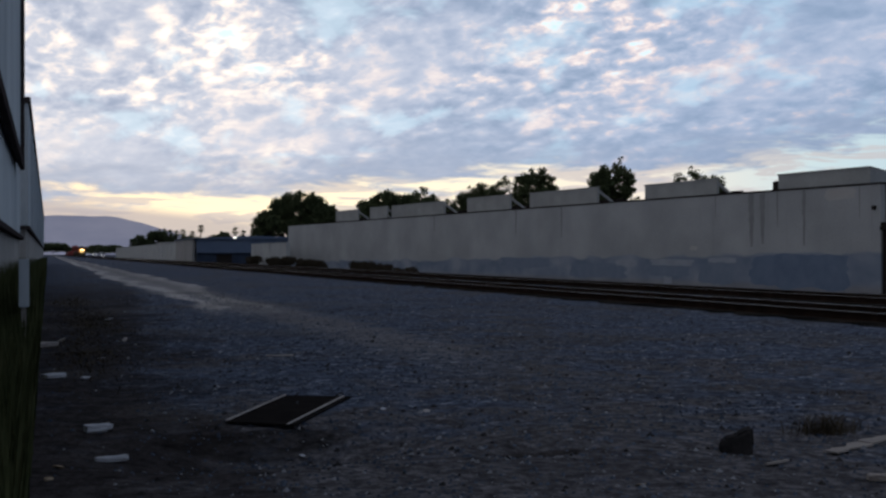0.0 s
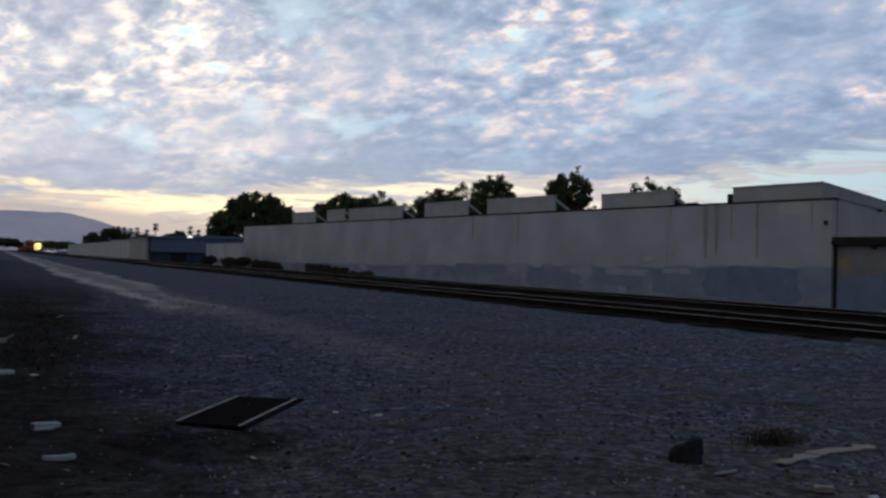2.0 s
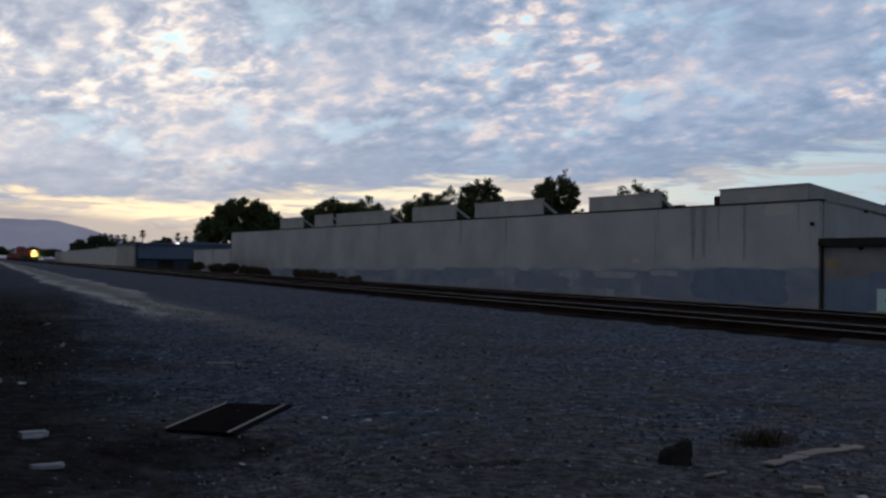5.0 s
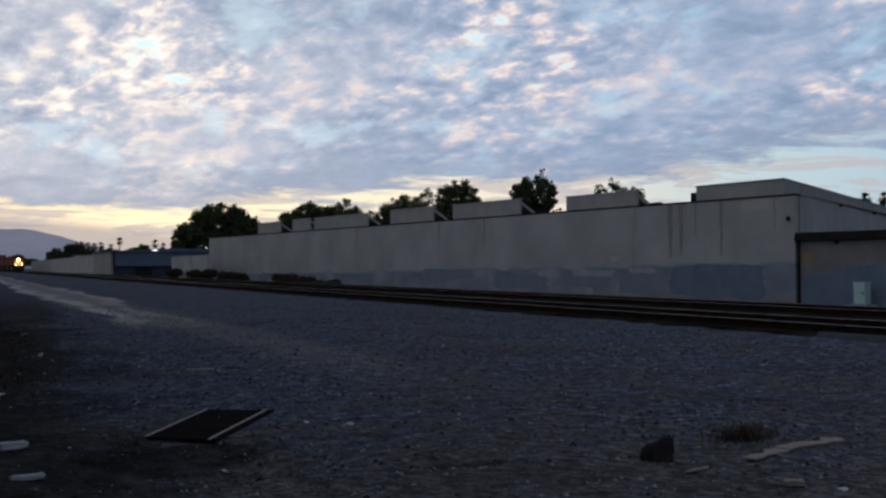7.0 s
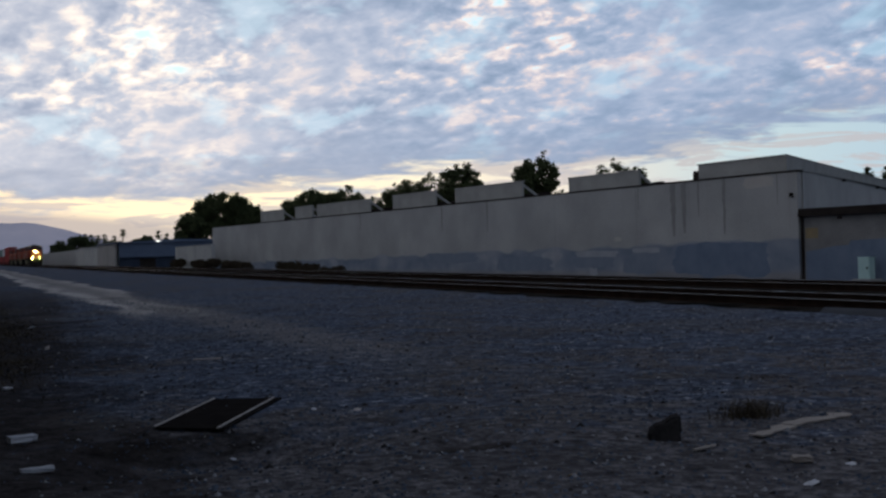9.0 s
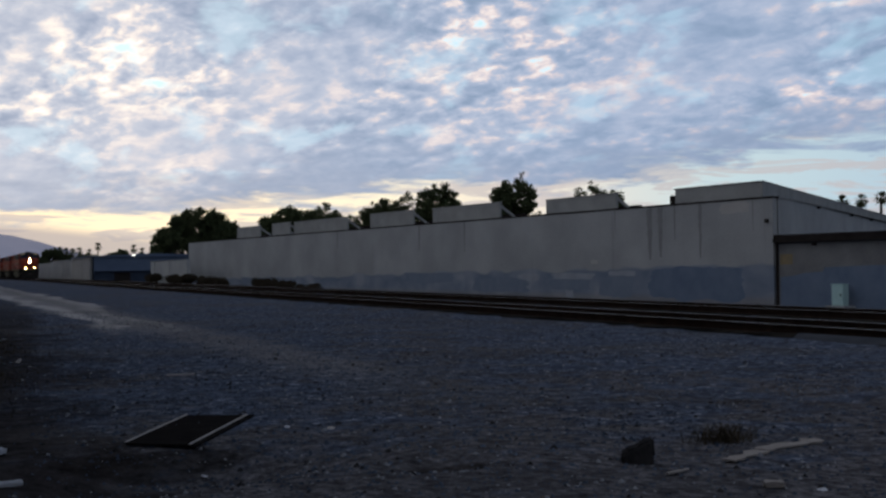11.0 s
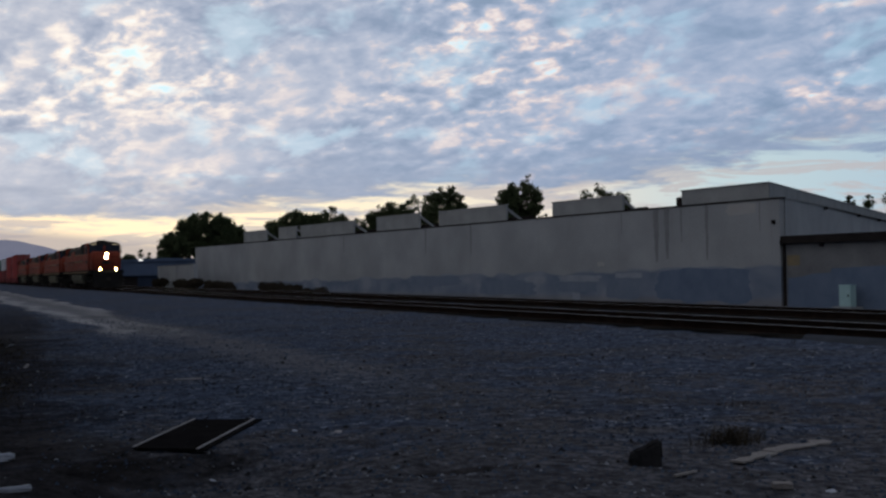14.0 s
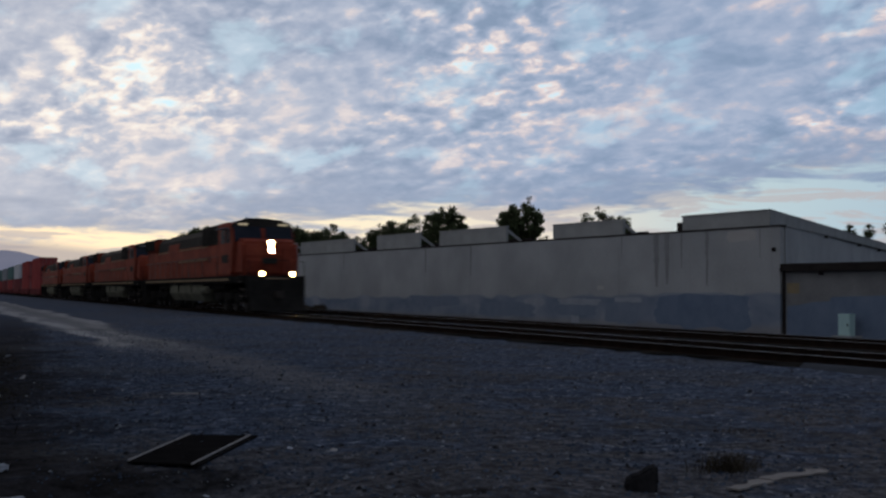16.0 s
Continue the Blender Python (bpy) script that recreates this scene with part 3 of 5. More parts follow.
def warehouse():
    t = thing("warehouse", "long low beige-grey concrete warehouse with repainted grey-blue wall foot", "warehouse")
    t.matrix_basis = WALL_POSE
    joints = [0.0, 4.65, 11.2, 18.6, 26.2, 32.1, 39.0, 45.2, 53.0, 60.0, 67.5, 74.5, WALL_LEN]
    for a, b in zip(joints, joints[1:]):
        part("wall_panel", boxes(((a + 0.006, -0.2, -1.4), (b - 0.006, 0, 4.12)), bevel=0.008), M_WALL, t)
    part("wall_core", boxes(((0.05, -0.32, -1.4), (WALL_LEN - 0.05, -0.203, 4.10))), M_WALL_PLAIN, t)
    part("coping", boxes(((-0.03, -0.36, 4.12), (WALL_LEN + 0.03, 0.03, 4.20)), bevel=0.01), M_DARKTRIM, t, "thin dark parapet coping")
    e = END_L * 60
    n = Vector((-END_L.y, END_L.x)) * 0.25
    part("end_wall", prism([(0.0, -0.33), (e.x, e.y), (e.x - n.x, e.y - n.y), (-n.x * 0.2 + 0.4, -0.36)], -1.4, 4.14, "z"), M_WALL, t)
    part("end_coping", prism([(-0.02, -0.36), (e.x, e.y), (e.x - n.x, e.y - n.y), (0.4, -0.4)], 4.141, 4.20, "z"), M_SCREEN, t)
    part("roof", prism([(0.9, -0.33), (WALL_LEN - 0.1, -0.33), (WALL_LEN - 0.1, -34), (e.x + 1.2, e.y + 0.2)], 3.6, 3.85, "z"), M_ROOF, t, "flat dark roof")
    part("far_end_wall", boxes(((WALL_LEN - 0.25, -34, -1.2), (WALL_LEN, -0.33, 4.15))), M_WALL_PLAIN, t)
    # penthouse that follows the corner
    f = END_L * 54
    part("penthouse", prism([(1.75, -1.2), (7.67, -1.2), (7.67 + f.x, -1.2 + f.y), (1.75 + f.x, -1.2 + f.y)], 3.86, 5.0, "z", 0.02), M_SCREEN, t, "grey boxed rooftop storey")
    part("penthouse_cap", prism([(1.70, -1.15), (7.72, -1.15), (7.72 + f.x, -1.2 + f.y), (1.70 + f.x, -1.2 + f.y)], 5.002, 5.05, "z"), M_WALL_PLAIN, t)
    out = Vector((-END_L.y, END_L.x)) * (1 if -END_L.y < 0 else -1)
    for along in (10.1, 21.3, 30.0):
        p = END_L * along + out * 0.14
        lamp_ = part("wall_lamp", boxes(((p.x - .15, p.y - .15, 4.04), (p.x + .15, p.y + .15, 4.16)), bevel=0.03), M_DARKTRIM, t, "small dark flood lamp on an arm")
        q = END_L * along - out * 0.05
        part("arm", tube(bmesh.new(), (p.x, p.y, 4.1), (q.x, q.y, 4.05), 0.03, 0.03, 6), M_DARKTRIM, lamp_)
    part("wall_box", boxes(((0.25, 0.001, 3.02), (0.42, 0.12, 3.20)), bevel=0.015), M_DARKTRIM, t, "small dark wall box")
    part("roof_hatch", boxes(((7.75, -1.7, 3.86), (8.15, -1.25, 4.72)), bevel=0.02), M_DARKTRIM, t)
    # repainted patches over the wall foot, each with ragged edges
    def patch(s0, s1, z0, z1, mat, seed, lab):
        cx, cz, hx, hz = (s0 + s1) / 2, (z0 + z1) / 2, (s1 - s0) / 2, (z1 - z0) / 2
        pts = []
        for i in range(56):
            a = 6.2832 * i / 56
            c, d = math.cos(a), math.sin(a)
            k = (abs(c) ** 9 + abs(d) ** 9) ** (-1 / 9)
            wob_ = noise.noise(Vector((c * 2.2 + seed, d * 2.2, 0.3))) * 0.26 + noise.noise(Vector((c * 7 + seed, d * 7, 3.3))) * 0.15
            pts.append((cx + hx * k * c * (1 + wob_ * 0.5), cz + hz * k * d * (1 + wob_)))
        part("paint_patch", prism(pts, 0.0005, 0.004, "y"), mat, t, lab)
    patch(2.05, 8.3, -0.52, 1.06, M_PAINT_DARK, 1, "slate blue paint patch")
    patch(9.6, 12.4, -0.45, 0.62, M_PAINT_MID, 2, "greyed blue paint patch")
    patch(13.2, 16.9, -0.1, 0.45, M_PAINT_MID, 3, "greyed blue paint patch")
    patch(12.9, 16.6, 0.47, 0.82, M_PAINT_LIGHT, 4, "pale grey paint patch")
    patch(9.4, 11.6, 0.66, 0.92, M_PAINT_LIGHT, 5, "pale grey paint patch")
    patch(14.7, 15.4, -0.55, -0.15, M_PAINT_LIGHT, 6, "pale grey paint patch")
    patch(12.5, 13.1, 1.30, 1.52, M_PAINT_BEIGE, 7, "pale beige paint patch")
    patch(1.45, 3.3, 3.55, 4.05, M_PAINT_BEIGE, 8, "pale beige paint patch")
    patch(18.0, 20.1, 0.40, 0.78, M_PAINT_LIGHT, 12, "pale grey paint patch")
    patch(19.0, 25.0, -0.3, 0.55, M_PAINT_MID, 13, "greyed blue paint patch")
    patch(27.5, 34.0, 0.2, 0.88, M_PAINT_MID, 14, "greyed blue paint patch")
    patch(58.0, 66.0, -0.1, 0.52, M_PAINT_MID, 15, "greyed blue paint patch")
    # brown run-off streaks below the coping
    def streak(s, z0, z1, wd, seed):
        rnd = random.Random(seed)
        right = [(s + wd * (1 - 0.7 * (i / 10) ** 2) * rnd.uniform(.65, 1.15), z1 - (z1 - z0) * i / 10) for i in range(11)]
        back = [(s - wd * (1 - 0.7 * (i / 10) ** 2) * rnd.uniform(.65, 1.15), z1 - (z1 - z0) * i / 10) for i in range(10, -1, -1)]
        pts = right + back
        part("run_off_streak", prism(pts, 0.0005, 0.003, "y"), M_RUST_STREAK, t, "brown run-off streak")
    for s, z0, wd in ((8.25, 1.45, .24), (7.45, 1.6, .22), (6.4, 2.4, .08), (4.62, 1.5, .13), (1.2, 2.7, .04), (11.0, 2.9, .05), (26.1, 2.2, .10), (32.0, 2.4, .12), (45.0, 2.8, .1)):
        streak(s, z0, 4.1, wd, int(s * 100))
    return t


def roof_screen(s0, s1, top, base=3.86):
    """Upright rooftop panel with sloping side braces, behind the parapet."""
    t = thing("roof_screen", "grey upright rooftop screen with slanted braces", "roof screen", "rooftop screens")
    t.matrix_basis = WALL_POSE @ pose(s0, -1.2, base)
    w_, h_ = s1 - s0, top - base
    part("panel", boxes(((0, -0.14, 0), (w_, 0, h_)), bevel=0.015), M_SCREEN, t)
    part("top_rail", boxes(((-0.03, -0.2, h_ - 0.002), (w_ + 0.03, 0.03, h_ + 0.06)), bevel=0.01), M_WALL_PLAIN, t)
    for x in (0.05, w_ / 2, w_ - 0.2):
        part("brace", prism([(-0.14, h_ - 0.12), (-0.14, h_ - 0.32), (-h_ * 1.5 + 0.2, 0), (-h_ * 1.5, 0)], x, x + 0.12, "x"), M_SCREEN, t)
    part("back_panel", boxes(((0.2, -h_ * 1.6, 0), (w_ - 0.3, -h_ * 1.5, h_ * 0.55))), M_DARKTRIM, t)


warehouse()
for s0, s1, top in ((64.3, 70.2, 5.28), (57.3, 61.3, 5.32), (45.7, 56.3, 5.28), (35.0, 41.7, 5.30), (23.8, 32.2, 5.24), (12.35, 18.85, 5.08)):
    roof_screen(s0, s1, top)


def annex():
    t = thing("annex", "low flat-roofed annex with dark roof edge and repainted wall", "building")
    t.matrix_basis = WALL_POSE
    part("wall", boxes(((-30, -0.45, -1.4), (-0.02, -0.16, 2.30)), bevel=0.01), M_ANNEX, t)
    part("roof", boxes(((-30, -7, 2.05), (-0.02, -0.46, 2.29))), M_ROOF, t)
    part("roof_edge", boxes(((-30.2, -0.80, 2.302), (-0.03, 0.06, 2.47)), bevel=0.015), M_DARKTRIM, t, "dark projecting roof edge")
    # added dark strip: the roof edge's shadow on the wall, built as a part
    part("edge_shadow_strip", boxes(((-30.2, -0.152, 2.12), (-0.03, 0.10, 2.30)), bevel=0.01), M_DARKTRIM, t, "dark strip in place of the shadow below the roof edge")
    # added dark strip for the shadow line where the annex steps back
    part("recess_shade_strip", boxes(((-0.16, -0.155, -1.2), (-0.05, -0.06, 2.30)), bevel=0.01), M_DARKTRIM, t)
    part("rear_wall", boxes(((-30, -7.2, -1.2), (-0.3, -7.0, 2.3))), M_WALL_PLAIN, t)
    part("ochre_patch", boxes(((-0.95, -0.158, 1.16), (-0.22, -0.154, 1.62))), M_OCHRE, t, "faded ochre paint patch")
    part("wall_lamp", boxes(((-2.3, -0.159, 1.95), (-2.12, -0.02, 2.08)), bevel=0.01), M_DARKTRIM, t, "small dark wall lamp")
    edge = [(-29.9, -1.3), (-0.2, -1.3), (-0.24, 0.60), (-0.9, 0.66), (-1.7, 0.80), (-2.6, 0.84), (-2.7, 1.02), (-5.2, 1.10), (-8.4, 1.02), (-12.0, 1.12), (-18.0, 1.05), (-29.9, 1.10)]
    part("paint_patch", prism(edge, -0.158, -0.154, "y"), M_PAINT_DARK, t, "slate blue repainted wall foot")


annex()


def cabinet():
    t = thing("utility_cabinet", "pale green metal utility cabinet on a concrete pad by the wall", "cabinet")
    t.matrix_basis = WALL_POSE @ pose(-3.92, 0.35, -0.62)
    part("pad", boxes(((-.5, -.35, -.1), (.5, .35, .06)), bevel=0.01), M_WALL_PLAIN, t)
    part("body", boxes(((-.31, -.16, .06), (.31, .16, .92)), bevel=0.015), M_GREEN_BOX, t)
    part("cap", boxes(((-.33, -.18, .921), (.33, .18, .96)), bevel=0.01), M_GREEN_BOX, t)
    d = part("door", boxes(((-.28, .162, .10), (.28, .18, .90)), bevel=0.006), M_GREEN_BOX, t)
    part("handle", boxes(((-.22, .181, .46), (-.17, .21, .56))), M_DARKTRIM, d)


cabinet()

# ---------------------------------------------------------------- low walls and blue shed along the line, further off


def low_wall(y0, y1, x, top, name_label):
    t = thing("boundary_wall", name_label, "wall", "boundary walls")
    y = y0
    while y < y1 - 0.1:
        b = min(y + 9.0, y1)
        part("wall_panel", boxes(((x, y + 0.02, -0.9), (x + 0.25, b - 0.02, top)), bevel=0.01), M_YARDWALL, t)
        part("pilaster", boxes(((x - 0.06, y - 0.18, -0.9), (x + 0.31, y + 0.018, top + 0.05)), bevel=0.01), M_YARDWALL, t)
        y = b
    part("cap", boxes(((x - 0.04, y0, top + 0.002), (x + 0.29, y1, top + 0.06))), M_WALL_PLAIN, t)


low_wall(110.5, 131.0, 21.8, 2.25, "grey concrete boundary wall beside the railway")
low_wall(178.5, 236.0, 21.2, 3.05, "long grey concrete boundary wall beside the railway")
low_wall(238.0, 420.0, 22.4, 3.3, "distant grey concrete boundary wall beside the railway")


def blue_shed():
    t = thing("blue_shed", "low blue metal-sided industrial shed with dark doors", "shed")
    y = 166.0
    part("lower_wall", boxes(((19.9, y + 0.5, -0.8), (38.0, y + 0.8, 1.30))), M_BLUE_DARK, t, "dark shaded doorway wall")
    part("upper_wall", boxes(((19.9, y, 1.302), (38.0, y + 0.8, 3.30)), bevel=0.02), M_BLUE, t)
    part("side_wall", boxes(((19.4, y + 0.81, -0.8), (19.7, y + 24, 3.30))), M_BLOCKWALL, t)
    part("roof", prism([(19.2, 3.302), (19.2, 3.42), (28.6, 3.75), (38.2, 3.42), (38.2, 3.302)], y - 0.3, y + 24, "y"), M_BLUE, t)
    for i in range(4):
        x = 20.0 + i * 2.7
        part("door", boxes(((x, y + 0.42, -0.8), (x + 2.2, y + 0.496, 1.1)), bevel=0.01), M_DARKTRIM if i % 2 else M_BLUE_DARK, t)
    part("roof_edge_lamp", boxes(((25.0, y - 0.5, 3.44), (25.5, y - 0.31, 3.54))), M_FARLAMP, t, "lit white lamp on the roof edge")


blue_shed()


def far_building(x0, x1, y0, y1, top, mat, label):
    t = thing("industrial_building", label, "building", "far low buildings")
    part("wall", boxes(((x0, y0, -0.8), (x1, y1, top - 0.3)), bevel=0.03), mat, t)
    part("roof", prism([(x0 - 0.2, top - 0.298), (x0 - 0.2, top - 0.1), ((x0 + x1) / 2, top), (x1 + 0.2, top - 0.1), (x1 + 0.2, top - 0.298)], y0 - 0.2, y1 + 0.2, "y"), mat, t)
    for k in range(3):
        x = x0 + (x1 - x0) * (0.15 + 0.28 * k)
        part("door", boxes(((x, y0 - 0.05, -0.8), (x + (x1 - x0) * 0.16, y0 - 0.004, top - 1.6))), M_BLUE_DARK, t)


far_building(30.2, 35.4, 330, 344, 4.55, M_PAINT_BEIGE, "pale low building behind the boundary wall")
far_building(35.0, 40.5, 300, 318, 4.75, M_BLUE, "low blue-grey building behind the boundary wall")
far_building(38.6, 45.5, 222, 240, 4.35, M_BLUE, "low blue-roofed building behind the boundary wall")


def van(x, y, turn):
    t = thing("delivery_van", "small white van standing far down the line", "van", "distant vans")
    t.matrix_basis = pose(x, y, -0.15, 0, 0, turn)
    part("body", prism([(-2.4, 0.45), (-2.4, 2.2), (1.0, 2.25), (1.5, 1.45), (2.4, 1.2), (2.4, 0.45)], -0.95, 0.95, "y", 0.06), M_PAPER, t)
    part("windscreen", prism([(1.03, 2.1), (1.08, 2.1), (1.5, 1.5), (1.44, 1.48)], -0.8, 0.8, "y"), M_CABGLASS, t)
    for a in (-1.5, 1.5):
        for b in (-0.85, 0.85):
            part("wheel", tube(bmesh.new(), (a, b - 0.1, 0.35), (a, b + 0.1, 0.35), 0.35, 0.35, 14), M_BLACK, t)
    for b in (-0.7, 0.7):
        part("headlight", boxes(((2.41, b - 0.14, 0.8), (2.44, b + 0.14, 1.0))), M_FARLAMP, t, "lit white headlight")


van(24.0, 655.0, -92)
van(25.5, 606.0, -85)

# ---------------------------------------------------------------- sheds close on the camera's side


def near_sheds():
    t = thing("metal_shed", "grey metal-clad shed with a dark overhanging eave", "shed")
    part("upper_cladding", boxes(((-3.5, 2.6, 2.93), (-0.50, 24.0, 7.2)), bevel=0.02), M_SHED, t)
    part("corner_trim", boxes(((-0.52, 23.2, 2.80), (-0.44, 24.06, 7.2)), bevel=0.01), M_SHED_DARK, t, "dark vertical corner trim")
    part("eave_trim", boxes(((-0.54, 2.6, 2.80), (-0.45, 23.19, 2.98)), bevel=0.01), M_SHED_DARK, t, "dark eave trim")
    part("wall", boxes(((-3.4, 2.7, 1.56), (-0.60, 27.5, 2.929)), bevel=0.01), M_SHED, t)
    part("ledge", boxes(((-3.4, 2.7, 1.47), (-0.52, 27.5, 1.559)), bevel=0.01), M_SHED_DARK, t)
    part("base_wall", boxes(((-3.4, 2.7, -0.2), (-0.62, 27.4, 1.469))), M_BLOCKWALL, t)
    t = thing("long_shed", "long grey metal-clad shed running along the yard", "shed")
    part("wall", boxes(((-4.5, 32.0, 1.9), (-0.50, 140.0, 5.1)), bevel=0.02), M_SHED, t)
    part("roof_edge", boxes(((-4.5, 31.95, 5.102), (-0.44, 140.0, 5.26)), bevel=0.01), M_SHED_DARK, t, "dark roof edge")
    part("ledge", boxes(((-4.5, 31.96, 1.80), (-0.46, 140.0, 1.899))), M_SHED_DARK, t)
    part("base_wall", boxes(((-4.4, 32.1, -0.2), (-0.56, 139.8, 1.799))), M_BLOCKWALL, t)
    y = 36.0
    while y < 138:
        part("seam", boxes(((-0.497, y, 1.92), (-0.47, y + 0.05, 5.08))), M_SHED, t)
        y += 4.0
    post = thing("sign_board", "pale weathered board leaning in the weeds", "board")
    part("board", boxes(((-0.240, 10.44, 0.70), (-0.155, 10.47, 1.11)), bevel=0.006), M_SHED, post)
    part("stake", boxes(((-0.22, 10.473, -0.1), (-0.18, 10.51, 1.0))), M_PLANK, post)


near_sheds()

# ---------------------------------------------------------------- plants


def blades(region, count, height, seed, lean=0.5, width=0.02):
    """Loose upright blades over a region given as a function of two random numbers."""
    rnd = random.Random(seed)
    vs, fs = [], []
    for _ in range(count):
        x, y = region(rnd)
        z = ground_height(x, y) - 0.01
        h = height * rnd.uniform(0.35, 1.0)
        a = rnd.uniform(0, 6.283)
        dx, dy = math.cos(a) * lean * h, math.sin(a) * lean * h
        wx, wy = -math.sin(a) * width, math.cos(a) * width
        i = len(vs)
        vs += [(x - wx, y - wy, z), (x + wx, y + wy, z), (x + dx * .4 + wx * .8, y + dy * .4 + wy * .8, z + h * .6), (x + dx * .4 - wx * .8, y + dy * .4 - wy * .8, z + h * .6), (x + dx, y + dy, z + h)]
        fs += [(i, i + 1, i + 2, i + 3), (i + 3, i + 2, i + 4)]
    return soup(vs, fs)


tagged(part("weeds", blades(lambda r: (-0.10 - 0.5 * r.random() ** 0.8, 10.6 + 20 * r.random() ** 1.2), 6500, 1.12, 5, 0.06, 0.012), M_WEED),
       "tall dark green weeds along the shed wall", "weeds", kind="stuff")
tagged(part("weeds", blades(lambda r: (-0.09 - 0.45 * r.random() ** 0.8, 3.2 + 7.2 * r.random()), 6500, 0.74, 7, 0.09, 0.009), M_WEED),
       "knee-high dark green weeds along the shed wall", "weeds", kind="stuff")
tagged(part("weeds", blades(lambda r: (-0.12 - 0.4 * r.random(), 30 + 70 * r.random()), 3500, 1.0, 6, 0.06, 0.03), M_WEED),
       "tall dark green weeds along the shed wall", "weeds", kind="stuff")


def leaf_cloud(clumps, per, size, seed, flat=0.75):
    rnd = random.Random(seed)
    vs, fs = [], []
    for cx, cy, cz, r in clumps:
        for _ in range(int(per * r * r)):
            d = Vector((rnd.gauss(0, 1), rnd.gauss(0, 1), rnd.gauss(0, 1))).normalized() * r * rnd.random() ** 0.45
            p = Vector((cx + d.x, cy + d.y, cz + d.z * flat))
            q = Euler((rnd.uniform(0, 6.3), rnd.uniform(0, 6.3), rnd.uniform(0, 6.3))).to_matrix()
            s = size * rnd.uniform(0.6, 1.4)
            i = len(vs)
            vs += [tuple(p + q @ Vector(c) * s) for c in ((-1, -.5, 0), (0, -.62, .1), (1, 0, 0), (0, .62, .1))]
            fs.append((i, i + 1, i + 2, i + 3))
    return soup(vs, fs)


def tree(az_deg, dist, top_el, width_deg, seed, crowns=7, spread=1.0, lowfrac=0.35, label="broad dark leafy tree behind the warehouse", per=210):
    """A tree seen in a direction, at a distance, as tall as its elevation says."""
    rnd = random.Random(seed)
    a = radians(az_deg)
    x, y = math.sin(a) * dist, math.cos(a) * dist
    base = -0.7
    h = EYE[2] + dist * math.tan(radians(top_el)) - base
    wd = dist * radians(width_deg)
    t = thing("tree", label, "tree", "trees behind the buildings")
    t.matrix_basis = pose(x, y, base)
    r_tr = h * 0.022
    bm = bmesh.new()
    tube(bm, (0, 0, -0.3), (rnd.uniform(-.2, .2), 0, h * lowfrac), r_tr, r_tr * 0.65, 10)
    part("trunk", bm, M_BARK, t)
    clumps = []
    domes = []                                   # rounded heads above a fuller skirt make the crown
    heads = max(3, crowns // 6)
    for i in range(heads):
        k = (0.0, -0.62, 0.66, -0.30, 0.36)[i % 5] + rnd.uniform(-.12, .12)
        top = h * (1.0 if i == 0 else rnd.uniform(0.86, 0.96))
        low = h * rnd.uniform(0.56, 0.66)
        domes.append((Vector((k * wd * 0.36, rnd.uniform(-.3, .3) * wd, (top + low) / 2)), wd * (0.30 if i == 0 else rnd.uniform(0.19, 0.27)), (top - low) / 2))
    for k in (-0.55, 0.0, 0.55):
        domes.append((Vector((k * wd * 0.5, rnd.uniform(-.2, .2) * wd, h * 0.60)), wd * rnd.uniform(0.24, 0.30), h * 0.22))
    for c, rx_, rz_ in domes:
        bm = bmesh.new()
        fork = Vector((c.x * 0.4, c.y * 0.4, h * lowfrac + (c.z - h * lowfrac) * 0.45))
        tube(bm, (0, 0, h * lowfrac * 0.9), tuple(fork), r_tr * 0.6, r_tr * 0.4, 7)
        tube(bm, tuple(fork), tuple(c), r_tr * 0.4, r_tr * 0.15, 6)
        for _ in range(5):
            d = Vector((rnd.gauss(0, 1), rnd.gauss(0, 1), rnd.gauss(0.4, .7))).normalized()
            tube(bm, tuple(c), (c.x + d.x * rx_ * .8, c.y + d.y * rx_ * .8, c.z + d.z * rz_ * .8), r_tr * 0.15, r_tr * 0.04, 5)
        part("limb", bm, M_BARK, t)
        for _ in range(int(44 + crowns)):
            d = Vector((rnd.gauss(0, 1), rnd.gauss(0, 1), rnd.gauss(0, 1))).normalized() * rnd.random() ** 0.4
            q = wd * rnd.uniform(0.045, 0.10)
            p = Vector((c.x + d.x * (rx_ - q * .6), c.y + d.y * (rx_ - q * .6), c.z + d.z * (rz_ - q * .55)))
            if noise.noise(p * (8.5 / wd) + Vector((seed, 0, 0))) < -0.09:
                continue                         # an opening in the crown
            clumps.append((p.x, p.y, p.z, q))
    part("crown", leaf_cloud(clumps, per * min(1.0, 42.0 / wd ** 2), max(0.11, 0.021 * wd), seed, 0.85), M_LEAF, t)
    return t


